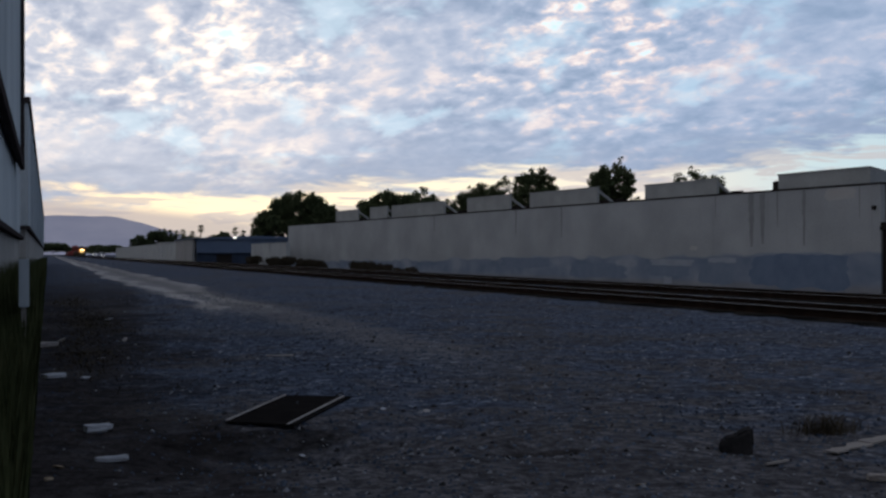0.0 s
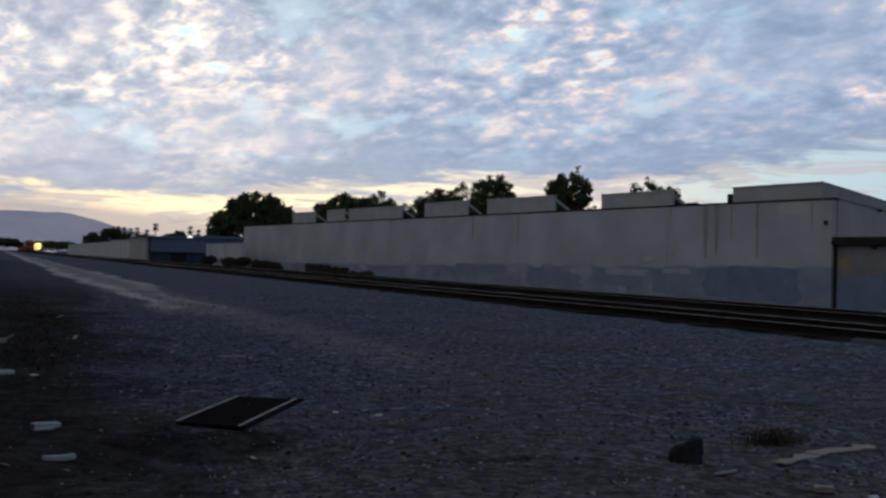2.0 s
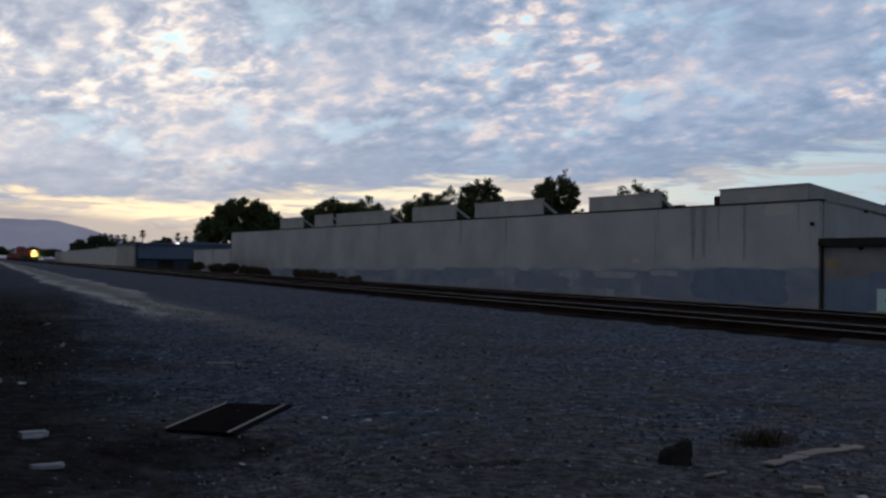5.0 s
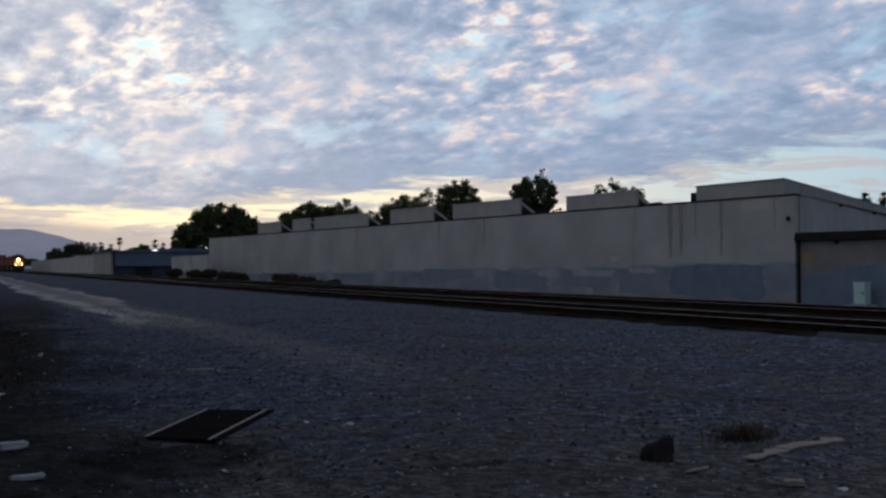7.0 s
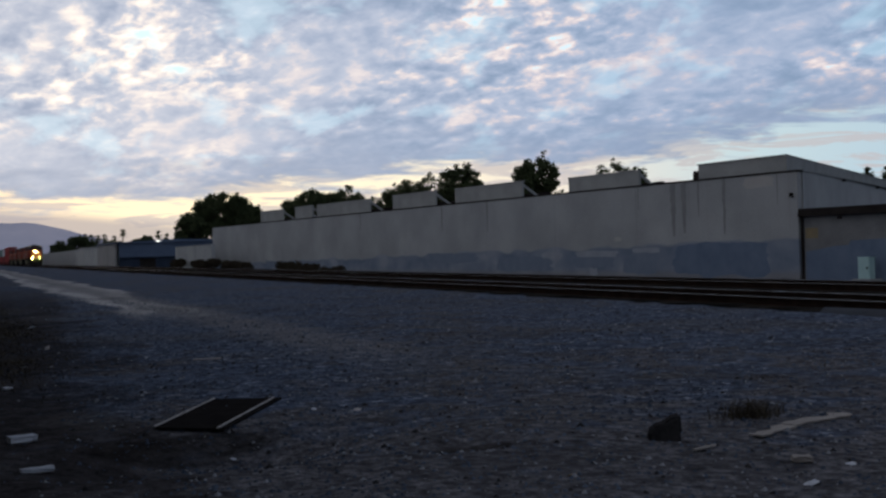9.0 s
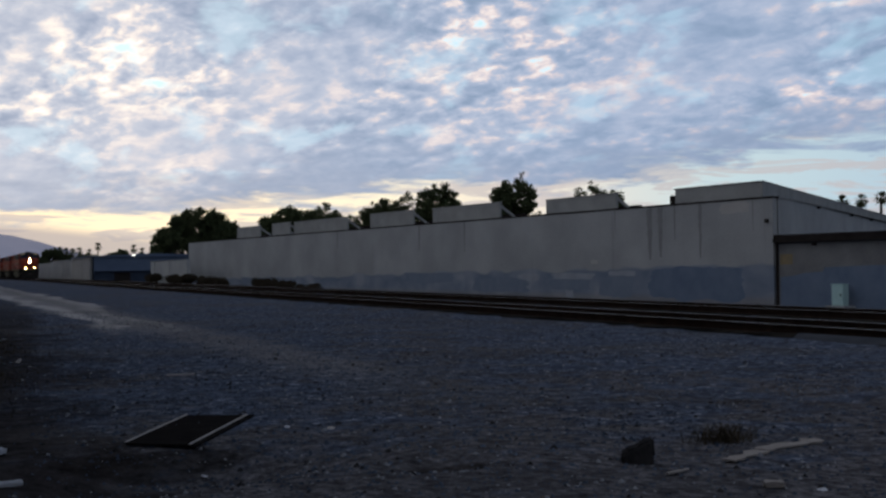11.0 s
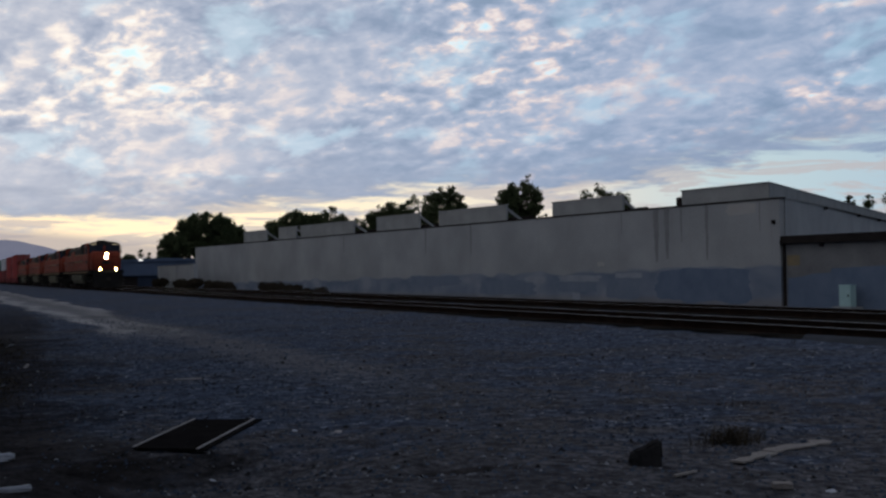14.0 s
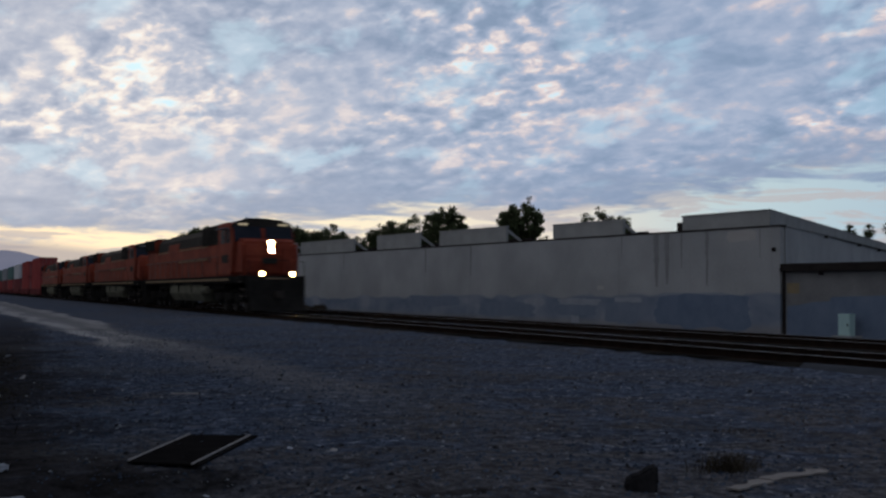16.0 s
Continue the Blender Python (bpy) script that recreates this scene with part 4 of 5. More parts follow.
TREES = [  # bearing, distance, top elevation, width, seed, limbs
    (10.6, 175, 2.42, 2.0, 11, 10), (11.75, 172, 3.22, 2.5, 12, 14), (12.7, 178, 2.75, 2.0, 13, 9), (9.9, 180, 1.6, 1.0, 14, 4),
    (16.0, 165, 3.25, 2.6, 15, 9), (17.8, 165, 3.35, 2.4, 16, 9), (19.1, 160, 2.8, 1.4, 17, 6),
    (20.4, 155, 3.65, 1.9, 18, 7), (21.4, 158, 3.0, 1.3, 19, 5),
    (22.1, 150, 3.95, 1.7, 20, 8), (23.6, 150, 4.35, 2.4, 21, 8), (24.4, 152, 3.6, 1.4, 22, 5),
    (26.95, 140, 4.72, 2.3, 23, 14), (28.2, 142, 3.2, 0.9, 24, 4),
    (31.0, 130, 4.45, 1.6, 25, 9), (32.3, 131, 4.10, 1.4, 26, 8),
    (5.0, 430, 1.22, 0.9, 27, 8), (4.2, 470, 0.95, 0.9, 28, 6), (8.1, 440, 1.12, 1.0, 29, 7), (7.5, 450, 0.95, 0.8, 30, 5), (6.3, 470, 0.95, 0.7, 32, 5),
    (5.6, 460, 0.98, 0.7, 33, 5), (6.9, 455, 0.90, 0.8, 34, 6), (9.0, 450, 0.95, 0.8, 35, 5), (2.5, 700, 0.42, 1.6, 36, 6), (0.2, 640, 0.55, 1.4, 37, 6),
]
for bearing, dist, el, wid, seed, limbs in TREES:
    tree(bearing, dist, el, wid * 1.2, seed, limbs + 13)


def palm(az_deg, dist, top_el, seed, size=1.75):
    rnd = random.Random(seed)
    a = radians(az_deg)
    t = thing("palm_tree", "tall slim fan palm in the distance", "palm tree", "distant palms")
    t.matrix_basis = pose(math.sin(a) * dist, math.cos(a) * dist, -0.7)
    h = EYE[2] + 0.7 + dist * math.tan(radians(top_el)) - size * 0.6
    bm = bmesh.new()
    tube(bm, (0, 0, -.2), (0.2, 0, h), 0.28, 0.18, 8)
    part("trunk", bm, M_BARK, t)
    for i in range(40):
        yaw, pit = rnd.uniform(0, 6.283), rnd.uniform(-1.0, 1.4)
        d = Vector((math.cos(yaw) * math.cos(pit), math.sin(yaw) * math.cos(pit), math.sin(pit)))
        side = d.cross(Vector((0, 0, 1))).normalized()
        p0 = Vector((0.2, 0, h))
        vs, fs = [], []
        for j in range(7):
            k = (j - 3) / 3
            tip = p0 + d * size * rnd.uniform(.8, 1.0) + side * k * size * 0.42 + Vector((0, 0, -0.25 * size * abs(k)))
            mid = p0 + d * size * 0.45
            n = len(vs)
            vs += [tuple(mid - side * 0.17), tuple(mid + side * 0.17), tuple(tip)]
            fs.append((n, n + 1, n + 2))
        n = len(vs)
        vs += [tuple(p0 - side * .04), tuple(p0 + side * .04), tuple(p0 + d * size * .45 + side * .05), tuple(p0 + d * size * .45 - side * .05)]
        fs.append((n, n + 1, n + 2, n + 3))
        part("frond", soup(vs, fs), M_LEAF, t)


for bearing, dist, el, seed in ((7.0, 420, 1.38, 1), (8.65, 430, 1.28, 2), (9.05, 440, 1.12, 3), (5.28, 440, 1.20, 4), (5.55, 445, 1.15, 5), (5.85, 440, 1.12, 6), (6.15, 450, 1.16, 12), (6.6, 460, 1.08, 13),
                                (42.75, 170, 3.18, 7), (43.6, 175, 3.18, 8), (41.5, 165, 3.15, 9), (44.45, 170, 3.30, 10)):
    palm(bearing, dist, el, seed, 1.75 if dist > 300 else 1.15)


def bush(az_deg, x, wid, h, seed):
    y = x / math.tan(radians(az_deg))
    z = ground_height(x, y)
    t = thing("bush", "low dry dusty bush at the wall foot", "bush", "bushes by the wall")
    t.matrix_basis = pose(x, y, z)
    rnd = random.Random(seed)
    bm = bmesh.new()
    for _ in range(6):
        tube(bm, (rnd.uniform(-.2, .2), rnd.uniform(-.2, .2), -.1), (rnd.uniform(-.4, .4) * wid, rnd.uniform(-.5, .5) * wid, h * rnd.uniform(.5, .9)), .03, .01, 5)
    part("stems", bm, M_BARK, t)
    cl = [(rnd.uniform(-.3, .3) * wid, rnd.uniform(-.55, .55) * wid, h * rnd.uniform(.3, .62), h * rnd.uniform(.28, .42)) for _ in range(18)]
    tagged(part("foliage", leaf_cloud(cl, 1100, 0.065, seed), M_DRY, t), kind="stuff")


for i, (bearing, x, wid, h) in enumerate(((10.55, 20.9, 1.9, 1.2), (11.1, 21.0, 2.0, 1.25), (12.1, 21.2, 2.0, 1.15), (12.7, 21.3, 1.6, 1.0), (15.0, 22.3, 2.2, 1.2), (15.7, 22.6, 2.0, 1.2), (16.9, 23.0, 1.8, 1.0), (9.6, 20.8, 1.8, 1.3), (38.6, 31.6, 0.9, 0.35), (39.3, 32.0, 0.8, 0.3))):
    bush(bearing, x, wid, h, 50 + i)

# ---------------------------------------------------------------- hills and far skyline
vs, fs = [], []
rnd = random.Random(4)
N = 120
for i in range(N + 1):
    b = radians(-40 + 70 * i / N)
    d = math.degrees(b)
    el = 1.84 - 0.30 * (math.hypot(max(0, d - 2.6), 0.6) - 0.6) - 0.004 * max(0, 2 - d) ** 1.6
    el = max(el, 0.62 + 0.15 * math.sin(d * 0.9)) + 0.05 * noise.noise(Vector((d * 0.8, 0, 0))) + 0.03 * noise.noise(Vector((d * 3.1, 5, 0)))
    r = 4300
    for f, k in ((0.0, 1.0), (0.55, 1.04), (1.0, 1.09)):
        vs.append((math.sin(b) * r * k, math.cos(b) * r * k, -20 + f * (20 + r * k * math.tan(radians(el)) * (1 if f == 1 else 0.95))))
fs = [(i * 3 + j, i * 3 + 3 + j, i * 3 + 4 + j, i * 3 + 1 + j) for i in range(N) for j in range(2)]
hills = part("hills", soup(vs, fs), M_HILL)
tagged(hills, "hazy blue-grey hills on the horizon", "hills", kind="structure")

# ---------------------------------------------------------------- the train


def rod_loop(parent, name, pts, r=0.022, mat=None, label=""):
    bm = bmesh.new()
    for a, b in zip(pts, pts[1:]):
        tube(bm, a, b, r, r, 6)
    return part(name, bm, mat or M_HANDRAIL, parent, label)


def truck(parent, cy, wheel_r=0.53, axles=3, pitch=1.85, half=1.12):
    """Bogie frame with its wheels, springs and brake gear."""
    bog = part("bogie", boxes(*[((s * half - 0.09, cy - pitch * (axles - 1) / 2 - 0.75, 0.55), (s * half + 0.09, cy + pitch * (axles - 1) / 2 + 0.75, 0.92)) for s in (-1, 1)],
                              ((-half, cy - 0.25, 0.6), (half, cy + 0.25, 0.95)), bevel=0.03), M_BLACK, parent, "grimy black bogie frame")
    for i in range(axles):
        y = cy + (i - (axles - 1) / 2) * pitch
        for s in (-1, 1):
            bm = bmesh.new()
            tube(bm, (s * 0.70, y, wheel_r), (s * 0.82, y, wheel_r), wheel_r, wheel_r * 0.98, 24)
            tube(bm, (s * 0.66, y, wheel_r), (s * 0.70, y, wheel_r), wheel_r + 0.03, wheel_r + 0.03, 24)
            tube(bm, (s * 0.82, y, wheel_r), (s * 0.86, y, wheel_r), wheel_r * 0.3, wheel_r * 0.28, 12)
            part("wheel", bm, M_WHEEL, bog, "worn steel wheel")
            part("axle_box", boxes(((s * half - 0.13, y - 0.2, 0.36), (s * half + 0.15, y + 0.2, 0.72)), bevel=0.03), M_BLACK, bog)
    for i in range(axles - 1):
        y = cy + (i - (axles - 2) / 2) * pitch
        for s in (-1, 1):
            for k in (-0.22, 0.22):
                part("spring", tube(bmesh.new(), (s * (half + 0.12), y + k, 0.62), (s * (half + 0.12), y + k, 0.98), 0.09, 0.09, 10), M_BLACK, bog)
    return bog


def locomotive(lit, label):
    t = thing("locomotive", label, "locomotive", "locomotives of the freight train")
    body = part("body", boxes(((-1.50, 0.75, 1.36), (1.50, 28.8, 1.72)), ((-1.3, 5.2, 1.1), (1.3, 24.0, 1.36)), bevel=0.03), M_BLACK, t, "black underframe and walkway")
    for s in (-1, 1):
        part("sill_stripe", boxes(((s * 1.512 - 0.008, 3.4, 1.50), (s * 1.512 + 0.008, 28.1, 1.60))), M_YELLOW, body, "thin yellow sill stripe")
    # pilot, plough and coupler
    pilot = part("pilot", boxes(((-1.34, 0.22, 0.62), (1.34, 0.60, 1.68)), ((-1.3, 0.58, 1.2), (1.3, 0.9, 1.68)), bevel=0.03), M_BLACK, t, "black front pilot plate")
    part("plough", prism([(0.40, 0.12), (-0.05, 0.10), (0.14, 0.85), (0.30, 0.85)], -1.28, 1.28, "x", 0.0), M_BLACK, pilot)
    part("coupler", boxes(((-0.16, -0.4, 0.72), (0.16, 0.3, 1.0)), ((-0.22, -0.55, 0.70), (0.1, -0.3, 1.02)), bevel=0.03), M_WHEEL, pilot)
    for s in (-1, 1):
        for k in range(4):
            part("step", boxes(((s * 1.25 - 0.28, 0.62 + 0.10 * k, 0.42 + 0.33 * k), (s * 1.25 + 0.28, 0.95 + 0.10 * k, 0.46 + 0.33 * k))), M_HANDRAIL, pilot, "pale step edge")
        rod_loop(pilot, "grab_rail", [(s * 1.30, 0.26, 0.8), (s * 1.30, 0.26, 2.35), (s * 1.2, 0.60, 2.4)], 0.016, M_BLACK)
    part("front_rail", boxes(((-0.55, 0.30, 2.40), (0.55, 0.33, 2.43)), ((-0.55, 0.30, 1.6), (-0.52, 0.33, 2.43)), ((0.52, 0.30, 1.6), (0.55, 0.33, 2.43))), M_BLACK, pilot)
    # nose and cab
    nose = part("nose", prism([(1.42, 1.722), (1.30, 2.55), (1.50, 3.32), (2.35, 3.50), (3.3, 3.50), (3.3, 1.722)], -1.34, 1.34, "x", 0.14), M_ORANGE, t, "orange wide-nose front")
    part("nose_stripe", boxes(((-0.55, 0.205, 1.56), (0.55, 0.235, 1.62))), M_YELLOW, pilot, "yellow stripe along the pilot top")
    part("nose_door", boxes(((0.52, 1.272, 1.80), (1.0, 1.40, 3.0)), bevel=0.02), M_ORANGE, nose)
    part("emblem", boxes(((-0.42, 1.262, 2.28), (0.28, 1.34, 2.56)), bevel=0.02), M_DKGREEN, nose, "plain dark nose emblem")
    cab = part("cab", prism([(2.95, 1.722), (2.62, 3.30), (2.98, 4.12), (3.25, 4.28), (4.4, 4.34), (5.9, 4.32), (5.9, 1.722)], -1.50, 1.50, "x", 0.07), M_ORANGE, t, "orange crew cab")
    part("cab_roof", prism([(-1.51, 4.02), (-1.40, 4.24), (-0.95, 4.42), (0, 4.50), (0.95, 4.42), (1.40, 4.24), (1.51, 4.02)], 2.92, 5.95, "y", 0.02), M_DKGREEN, cab, "dark cab roof")
    for s in (-1, 1):
        bm = prism([(2.57, 3.36), (2.66, 3.32), (2.99, 4.08), (2.91, 4.11)], s * 0.76 - 0.66, s * 0.76 + 0.66, "x", 0.02)
        part("windscreen", bm, M_CABGLASS, cab, "dark windscreen pane")
        for y0, y1 in ((3.25, 4.15), (4.35, 5.2)):
            part("side_window", boxes(((s * 1.505 - 0.012, y0, 3.30), (s * 1.505 + 0.012, y1, 3.98)), bevel=0.008), M_CABGLASS, cab, "dark cab side window")
        part("sun_visor", prism([(3.4, 3.98), (3.4, 4.03), (5.3, 4.06), (5.3, 4.01)], s * 1.62 - 0.13, s * 1.62 + 0.13, "x"), M_SILVER, cab, "pale side awning")
        part("number_board", boxes(((s * 0.98 - 0.22, 2.80, 4.14), (s * 0.98 + 0.22, 3.10, 4.24)), bevel=0.012), M_BOARDLIT if lit else M_SILVER, cab, "pale number board with unreadable dark bar")
        part("mirror", boxes(((s * 1.62 - 0.03, 3.15, 3.35), (s * 1.62 + 0.03, 3.22, 3.85))), M_BLACK, cab)
    part("roof_unit", boxes(((-0.5, 4.0, 4.44), (0.5, 5.2, 4.56)), bevel=0.04), M_BLACK, cab, "black rooftop air unit")
    bm = bmesh.new()
    for x in (-.25, 0, .25):
        tube(bm, (x, 5.7, 4.56), (x, 5.35 - abs(x), 4.58), 0.04, 0.09, 10)
    part("horn", bm, M_BLACK, cab)
    # headlights and ditch lights: a lens sunk in a short dark barrel
    def lamp(parent, name, x, y, z, r, glow):
        bm = bmesh.new()
        tube(bm, (x, y - 0.16, z), (x, y + 0.14, z), r + 0.035, r + 0.035, 20, False)
        tube(bm, (x, y - 0.16, z), (x, y + 0.14, z), r + 0.004, r + 0.004, 20, False)
        tube(bm, (x, y + 0.05, z), (x, y + 0.16, z), r + 0.03, r + 0.03, 20)
        housing = part(name, bm, M_BLACK, parent, "dark lamp barrel")
        part("lens", tube(bmesh.new(), (x, y - 0.10, z), (x, y + 0.045, z), r, r, 20), glow if lit else M_SILVER, housing, "lit yellow-white lens" if lit else "")
        return housing
    for z in (3.235, 2.92):
        lamp(nose, "headlight", 0.0, 1.40, z, 0.125, M_HEAD)
    for s in (-1, 1):
        dl = lamp(t, "ditch_light", s * 0.71, 0.28, 1.80, 0.10, M_DITCH)
        part("bracket", boxes(((s * 0.71 - 0.06, 0.26, 1.60), (s * 0.71 + 0.06, 0.40, 1.70))), M_BLACK, dl)
    # long hood
    hood = part("hood", prism([(-1.30, 1.722), (-1.30, 3.38), (-1.2, 3.5), (1.2, 3.5), (1.30, 3.38), (1.30, 1.722)], 5.95, 24.6, "y", 0.03), M_ORANGE, t, "orange engine hood")
    part("hood_roof", prism([(-1.29, 3.42), (-1.24, 3.95), (-0.95, 4.26), (0.95, 4.26), (1.24, 3.95), (1.29, 3.42)], 5.97, 24.58, "y", 0.0), M_DKGREEN, hood, "dark hood top")
    part("dynamic_brake", boxes(((-1.38, 6.3, 3.35), (1.38, 10.4, 4.34)), bevel=0.05), M_DKGREEN, hood, "dark brake-grid housing")
    for y0 in (11.2, 12.6):
        part("roof_fan", tube(bmesh.new(), (0, y0, 4.25), (0, y0, 4.40), 0.58, 0.52, 20), M_BLACK, hood)
    part("blower_housing", prism([(-1.34, 3.2), (-1.34, 3.72), (-0.9, 4.0), (0.9, 4.0), (1.34, 3.72), (1.34, 3.2)], 17.4, 20.6, "y", 0.04), M_ORANGE, hood, "orange blower housing")
    part("vent_box", boxes(((-0.7, 21.2, 4.2), (0.7, 23.6, 4.38)), bevel=0.04), M_BLACK, hood)
    for s in (-1, 1):
        part("battery_box", boxes(((s * 1.36 - 0.11, 6.3, 1.73), (s * 1.36 + 0.11, 8.7, 2.45)), bevel=0.03), M_ORANGE, hood)
        part("pale_line", boxes(((s * 1.332 - 0.006, 9.2, 2.60), (s * 1.332 + 0.006, 17.2, 2.70)), bevel=0.003), M_YELLOW, hood, "pale painted line along the hood")
    part("exhaust", boxes(((-0.45, 14.2, 4.24), (0.45, 16.0, 4.46)), bevel=0.03), M_BLACK, hood)
    for s in (-1, 1):
        y = 9.0
        while y < 24.0:
            d = part("hood_door", boxes(((s * 1.305 - 0.012, y, 1.85), (s * 1.305 + 0.012, y + 0.86, 3.28)), bevel=0.008), M_ORANGE, hood)
            part("latch", boxes(((s * 1.322 - 0.012, y + 0.74, 2.55), (s * 1.322 + 0.012, y + 0.80, 2.70))), M_BLACK, d)
            y += 0.92
        part("yellow_line", boxes(((s * 1.312 - 0.008, 9.1, 3.30), (s * 1.312 + 0.008, 24.4, 3.36))), M_YELLOW, hood, "thin yellow line")
        part("cab_emblem", boxes(((s * 1.512 - 0.006, 3.55, 2.35), (s * 1.512 + 0.006, 4.95, 2.75)), bevel=0.004), M_DKGREEN, cab, "plain dark cab-side emblem")
        part("louvre", boxes(*[((s * 1.39 - 0.02, 6.6, 3.46 + 0.13 * k), (s * 1.39 + 0.02, 10.1, 3.52 + 0.13 * k)) for k in range(6)]), M_BLACK, hood)
    rad = part("radiator", prism([(-1.32, 1.722), (-1.32, 3.45), (-1.50, 3.66), (-1.50, 4.10), (-1.2, 4.30), (1.2, 4.30), (1.50, 4.10), (1.50, 3.66), (1.32, 3.45), (1.32, 1.722)], 24.62, 28.3, "y", 0.02), M_ORANGE, t, "orange radiator section with wide overhanging top")
    part("radiator_top", prism([(-1.54, 3.60), (-1.54, 4.13), (-1.22, 4.35), (1.22, 4.35), (1.54, 4.13), (1.54, 3.60)], 24.8, 28.2, "y"), M_BLACK, rad)
    part("rear_platform", boxes(((-1.45, 28.5, 0.5), (1.45, 28.8, 1.7)), bevel=0.03), M_BLACK, t)
    # handrails along the walkways
    for s in (-1, 1):
        y = 6.2
        bm = bmesh.new()
        while y < 28.2:
            tube(bm, (s * 1.45, y, 1.72), (s * 1.45, y, 2.72), 0.018, 0.018, 6)
            y += 1.85
        tube(bm, (s * 1.45, 6.2, 2.72), (s * 1.45, 28.1, 2.72), 0.02, 0.02, 6)
        part("handrail", bm, M_HANDRAIL, t, "pale walkway handrail")
    tank = part("fuel_tank", prism([(-1.36, 1.34), (-1.40, 0.85), (-1.15, 0.42), (1.15, 0.42), (1.40, 0.85), (1.36, 1.34)], 10.4, 19.6, "y", 0.04), M_TANK, t, "dusty fuel tank")
    part("air_reservoir", tube(bmesh.new(), (-1.3, 8.8, 1.05), (-1.3, 10.3, 1.05), 0.2, 0.2, 14), M_TANK, t)
    for y0 in (13.0, 16.8):
        part("tank_strap", boxes(((-1.42, y0, 0.9), (-1.37, y0 + 0.1, 1.34))), M_BLACK, tank)
    truck(t, 4.9, pitch=2.1)
    truck(t, 24.8, pitch=2.1)
    return t


def well_car(label="red well car of a double-stack train"):
    """Low well car, 25.6 m over couplers; the boxes on it are things of their own."""
    t = thing("well_car", label, "railway car", "well cars of the freight train")
    well = part("well", boxes(((-1.40, 3.3, 0.30), (-1.28, 22.3, 1.15)), ((1.28, 3.3, 0.30), (1.40, 22.3, 1.15)), ((-1.3, 3.3, 0.26), (1.3, 22.3, 0.34)), bevel=0.02), M_BROWNRED, t, "maroon well sides")
    for s in (-1, 1):
        for k in range(13):
            part("rib", boxes(((s * 1.41 - 0.02, 3.6 + k * 1.50, 0.32), (s * 1.41 + 0.03, 3.68 + k * 1.50, 1.12))), M_BROWNRED, well)
    for y0, y1 in ((0.5, 3.28), (22.32, 25.1)):
        part("end_platform", boxes(((-1.35, y0, 0.98), (1.35, y1, 1.15)), ((-0.35, y0 - 0.4, 0.8), (0.35, y1 + 0.4, 0.98)), bevel=0.02), M_BROWNRED, t)
    truck(t, 1.75, 0.46, 2, 1.78, 1.0)
    truck(t, 23.85, 0.46, 2, 1.78, 1.0)
    return t


def container(length, mat, label):
    """Corrugated steel box, standing on z = 0, centred in y."""
    t = thing("container", label, "container", "stacked containers on the train")
    hw, h, hl = 1.22, 2.70, length / 2
    vs, fs = [], []
    for s in (-1, 1):                     # corrugated sides
        n = int(length / 0.28) * 2
        base = len(vs)
        for i in range(n + 1):
            y = -hl + 0.12 + (length - 0.24) * i / n
            x = s * (hw - (0.03 if (i // 2) % 2 else 0.0) - 0.012)
            vs += [(x, y, 0.14), (x, y, h - 0.10)]
        fs += [(base + 2 * i, base + 2 * i + 2, base + 2 * i + 3, base + 2 * i + 1) for i in range(n)]
    part("side_wall", soup(vs, fs), mat, t)
    part("frame", boxes(*[((a, b, 0), (a + 0.14 * (1 if a < 0 else -1), b + 0.14 * (1 if b < 0 else -1), h)) for a in (-hw, hw) for b in (-hl, hl)],
                        ((-hw, -hl, 0.0), (-hw + 0.1, hl, 0.15)), ((hw - 0.1, -hl, 0.0), (hw, hl, 0.15)), ((-hw, -hl, h - 0.1), (-hw + 0.08, hl, h)), ((hw - 0.08, -hl, h - 0.1), (hw, hl, h))), mat, t)
    part("roof", boxes(((-hw + 0.02, -hl + 0.02, h - 0.06), (hw - 0.02, hl - 0.02, h - 0.02))), mat, t)
    part("floor", boxes(((-hw + 0.05, -hl + 0.05, 0.03), (hw - 0.05, hl - 0.05, 0.12))), M_BLACK, t)
    part("end_wall", boxes(((-hw + 0.1, hl - 0.06, 0.1), (hw - 0.1, hl - 0.03, h - 0.06))), mat, t)
    for s in (-1, 1):
        d = part("door", boxes(((min(s * 0.02, s * 1.08), -hl + 0.02, 0.12), (max(s * 0.02, s * 1.08), -hl + 0.07, h - 0.08)), bevel=0.01), mat, t)
        part("lock_bar", tube(tube(bmesh.new(), (s * 0.35, -hl, 0.15), (s * 0.35, -hl, h - 0.12), 0.025, 0.025, 6), (s * 0.8, -hl, 0.15), (s * 0.8, -hl, h - 0.12), 0.025, 0.025, 6), M_SILVER, d)
    return t


HEAD_16, SPEED = 52.73, 29.947       # where the headlight is at the end, metres a second towards the camera
FRONT = HEAD_16 - 1.36
MOVING = []                          # thing, offset behind the front, height over rail

offset = 0.0
for lit, lab in ((True, "orange and dark green lead diesel locomotive with lit headlights"),
                 (False, "orange and dark green second diesel locomotive, lights off"),
                 (False, "orange and dark green third diesel locomotive, lights off"),
                 (False, "orange and dark green fourth diesel locomotive, lights off")):
    MOVING.append((locomotive(lit, lab), offset, 0.0))
    offset += 30.5
car = well_car()
LOADS = [("red", "red"), ("red", "red"), ("maroon", "white"), ("red", "green"), ("maroon", "grey"), ("red", "green"), ("maroon", "maroon"), ("red", "grey"), ("grey", "green"), ("maroon", "red"), ("red", "white"), ("grey", "maroon")]
KINDS = {"red": (M_RED, "red corrugated steel container"), "maroon": (M_BROWNRED, "maroon corrugated steel container"), "white": (M_WHITEC, "off-white corrugated steel container"),
         "grey": (M_GREYC, "grey corrugated steel container"), "green": (M_GREENC, "dark green corrugated steel container")}
made = {}
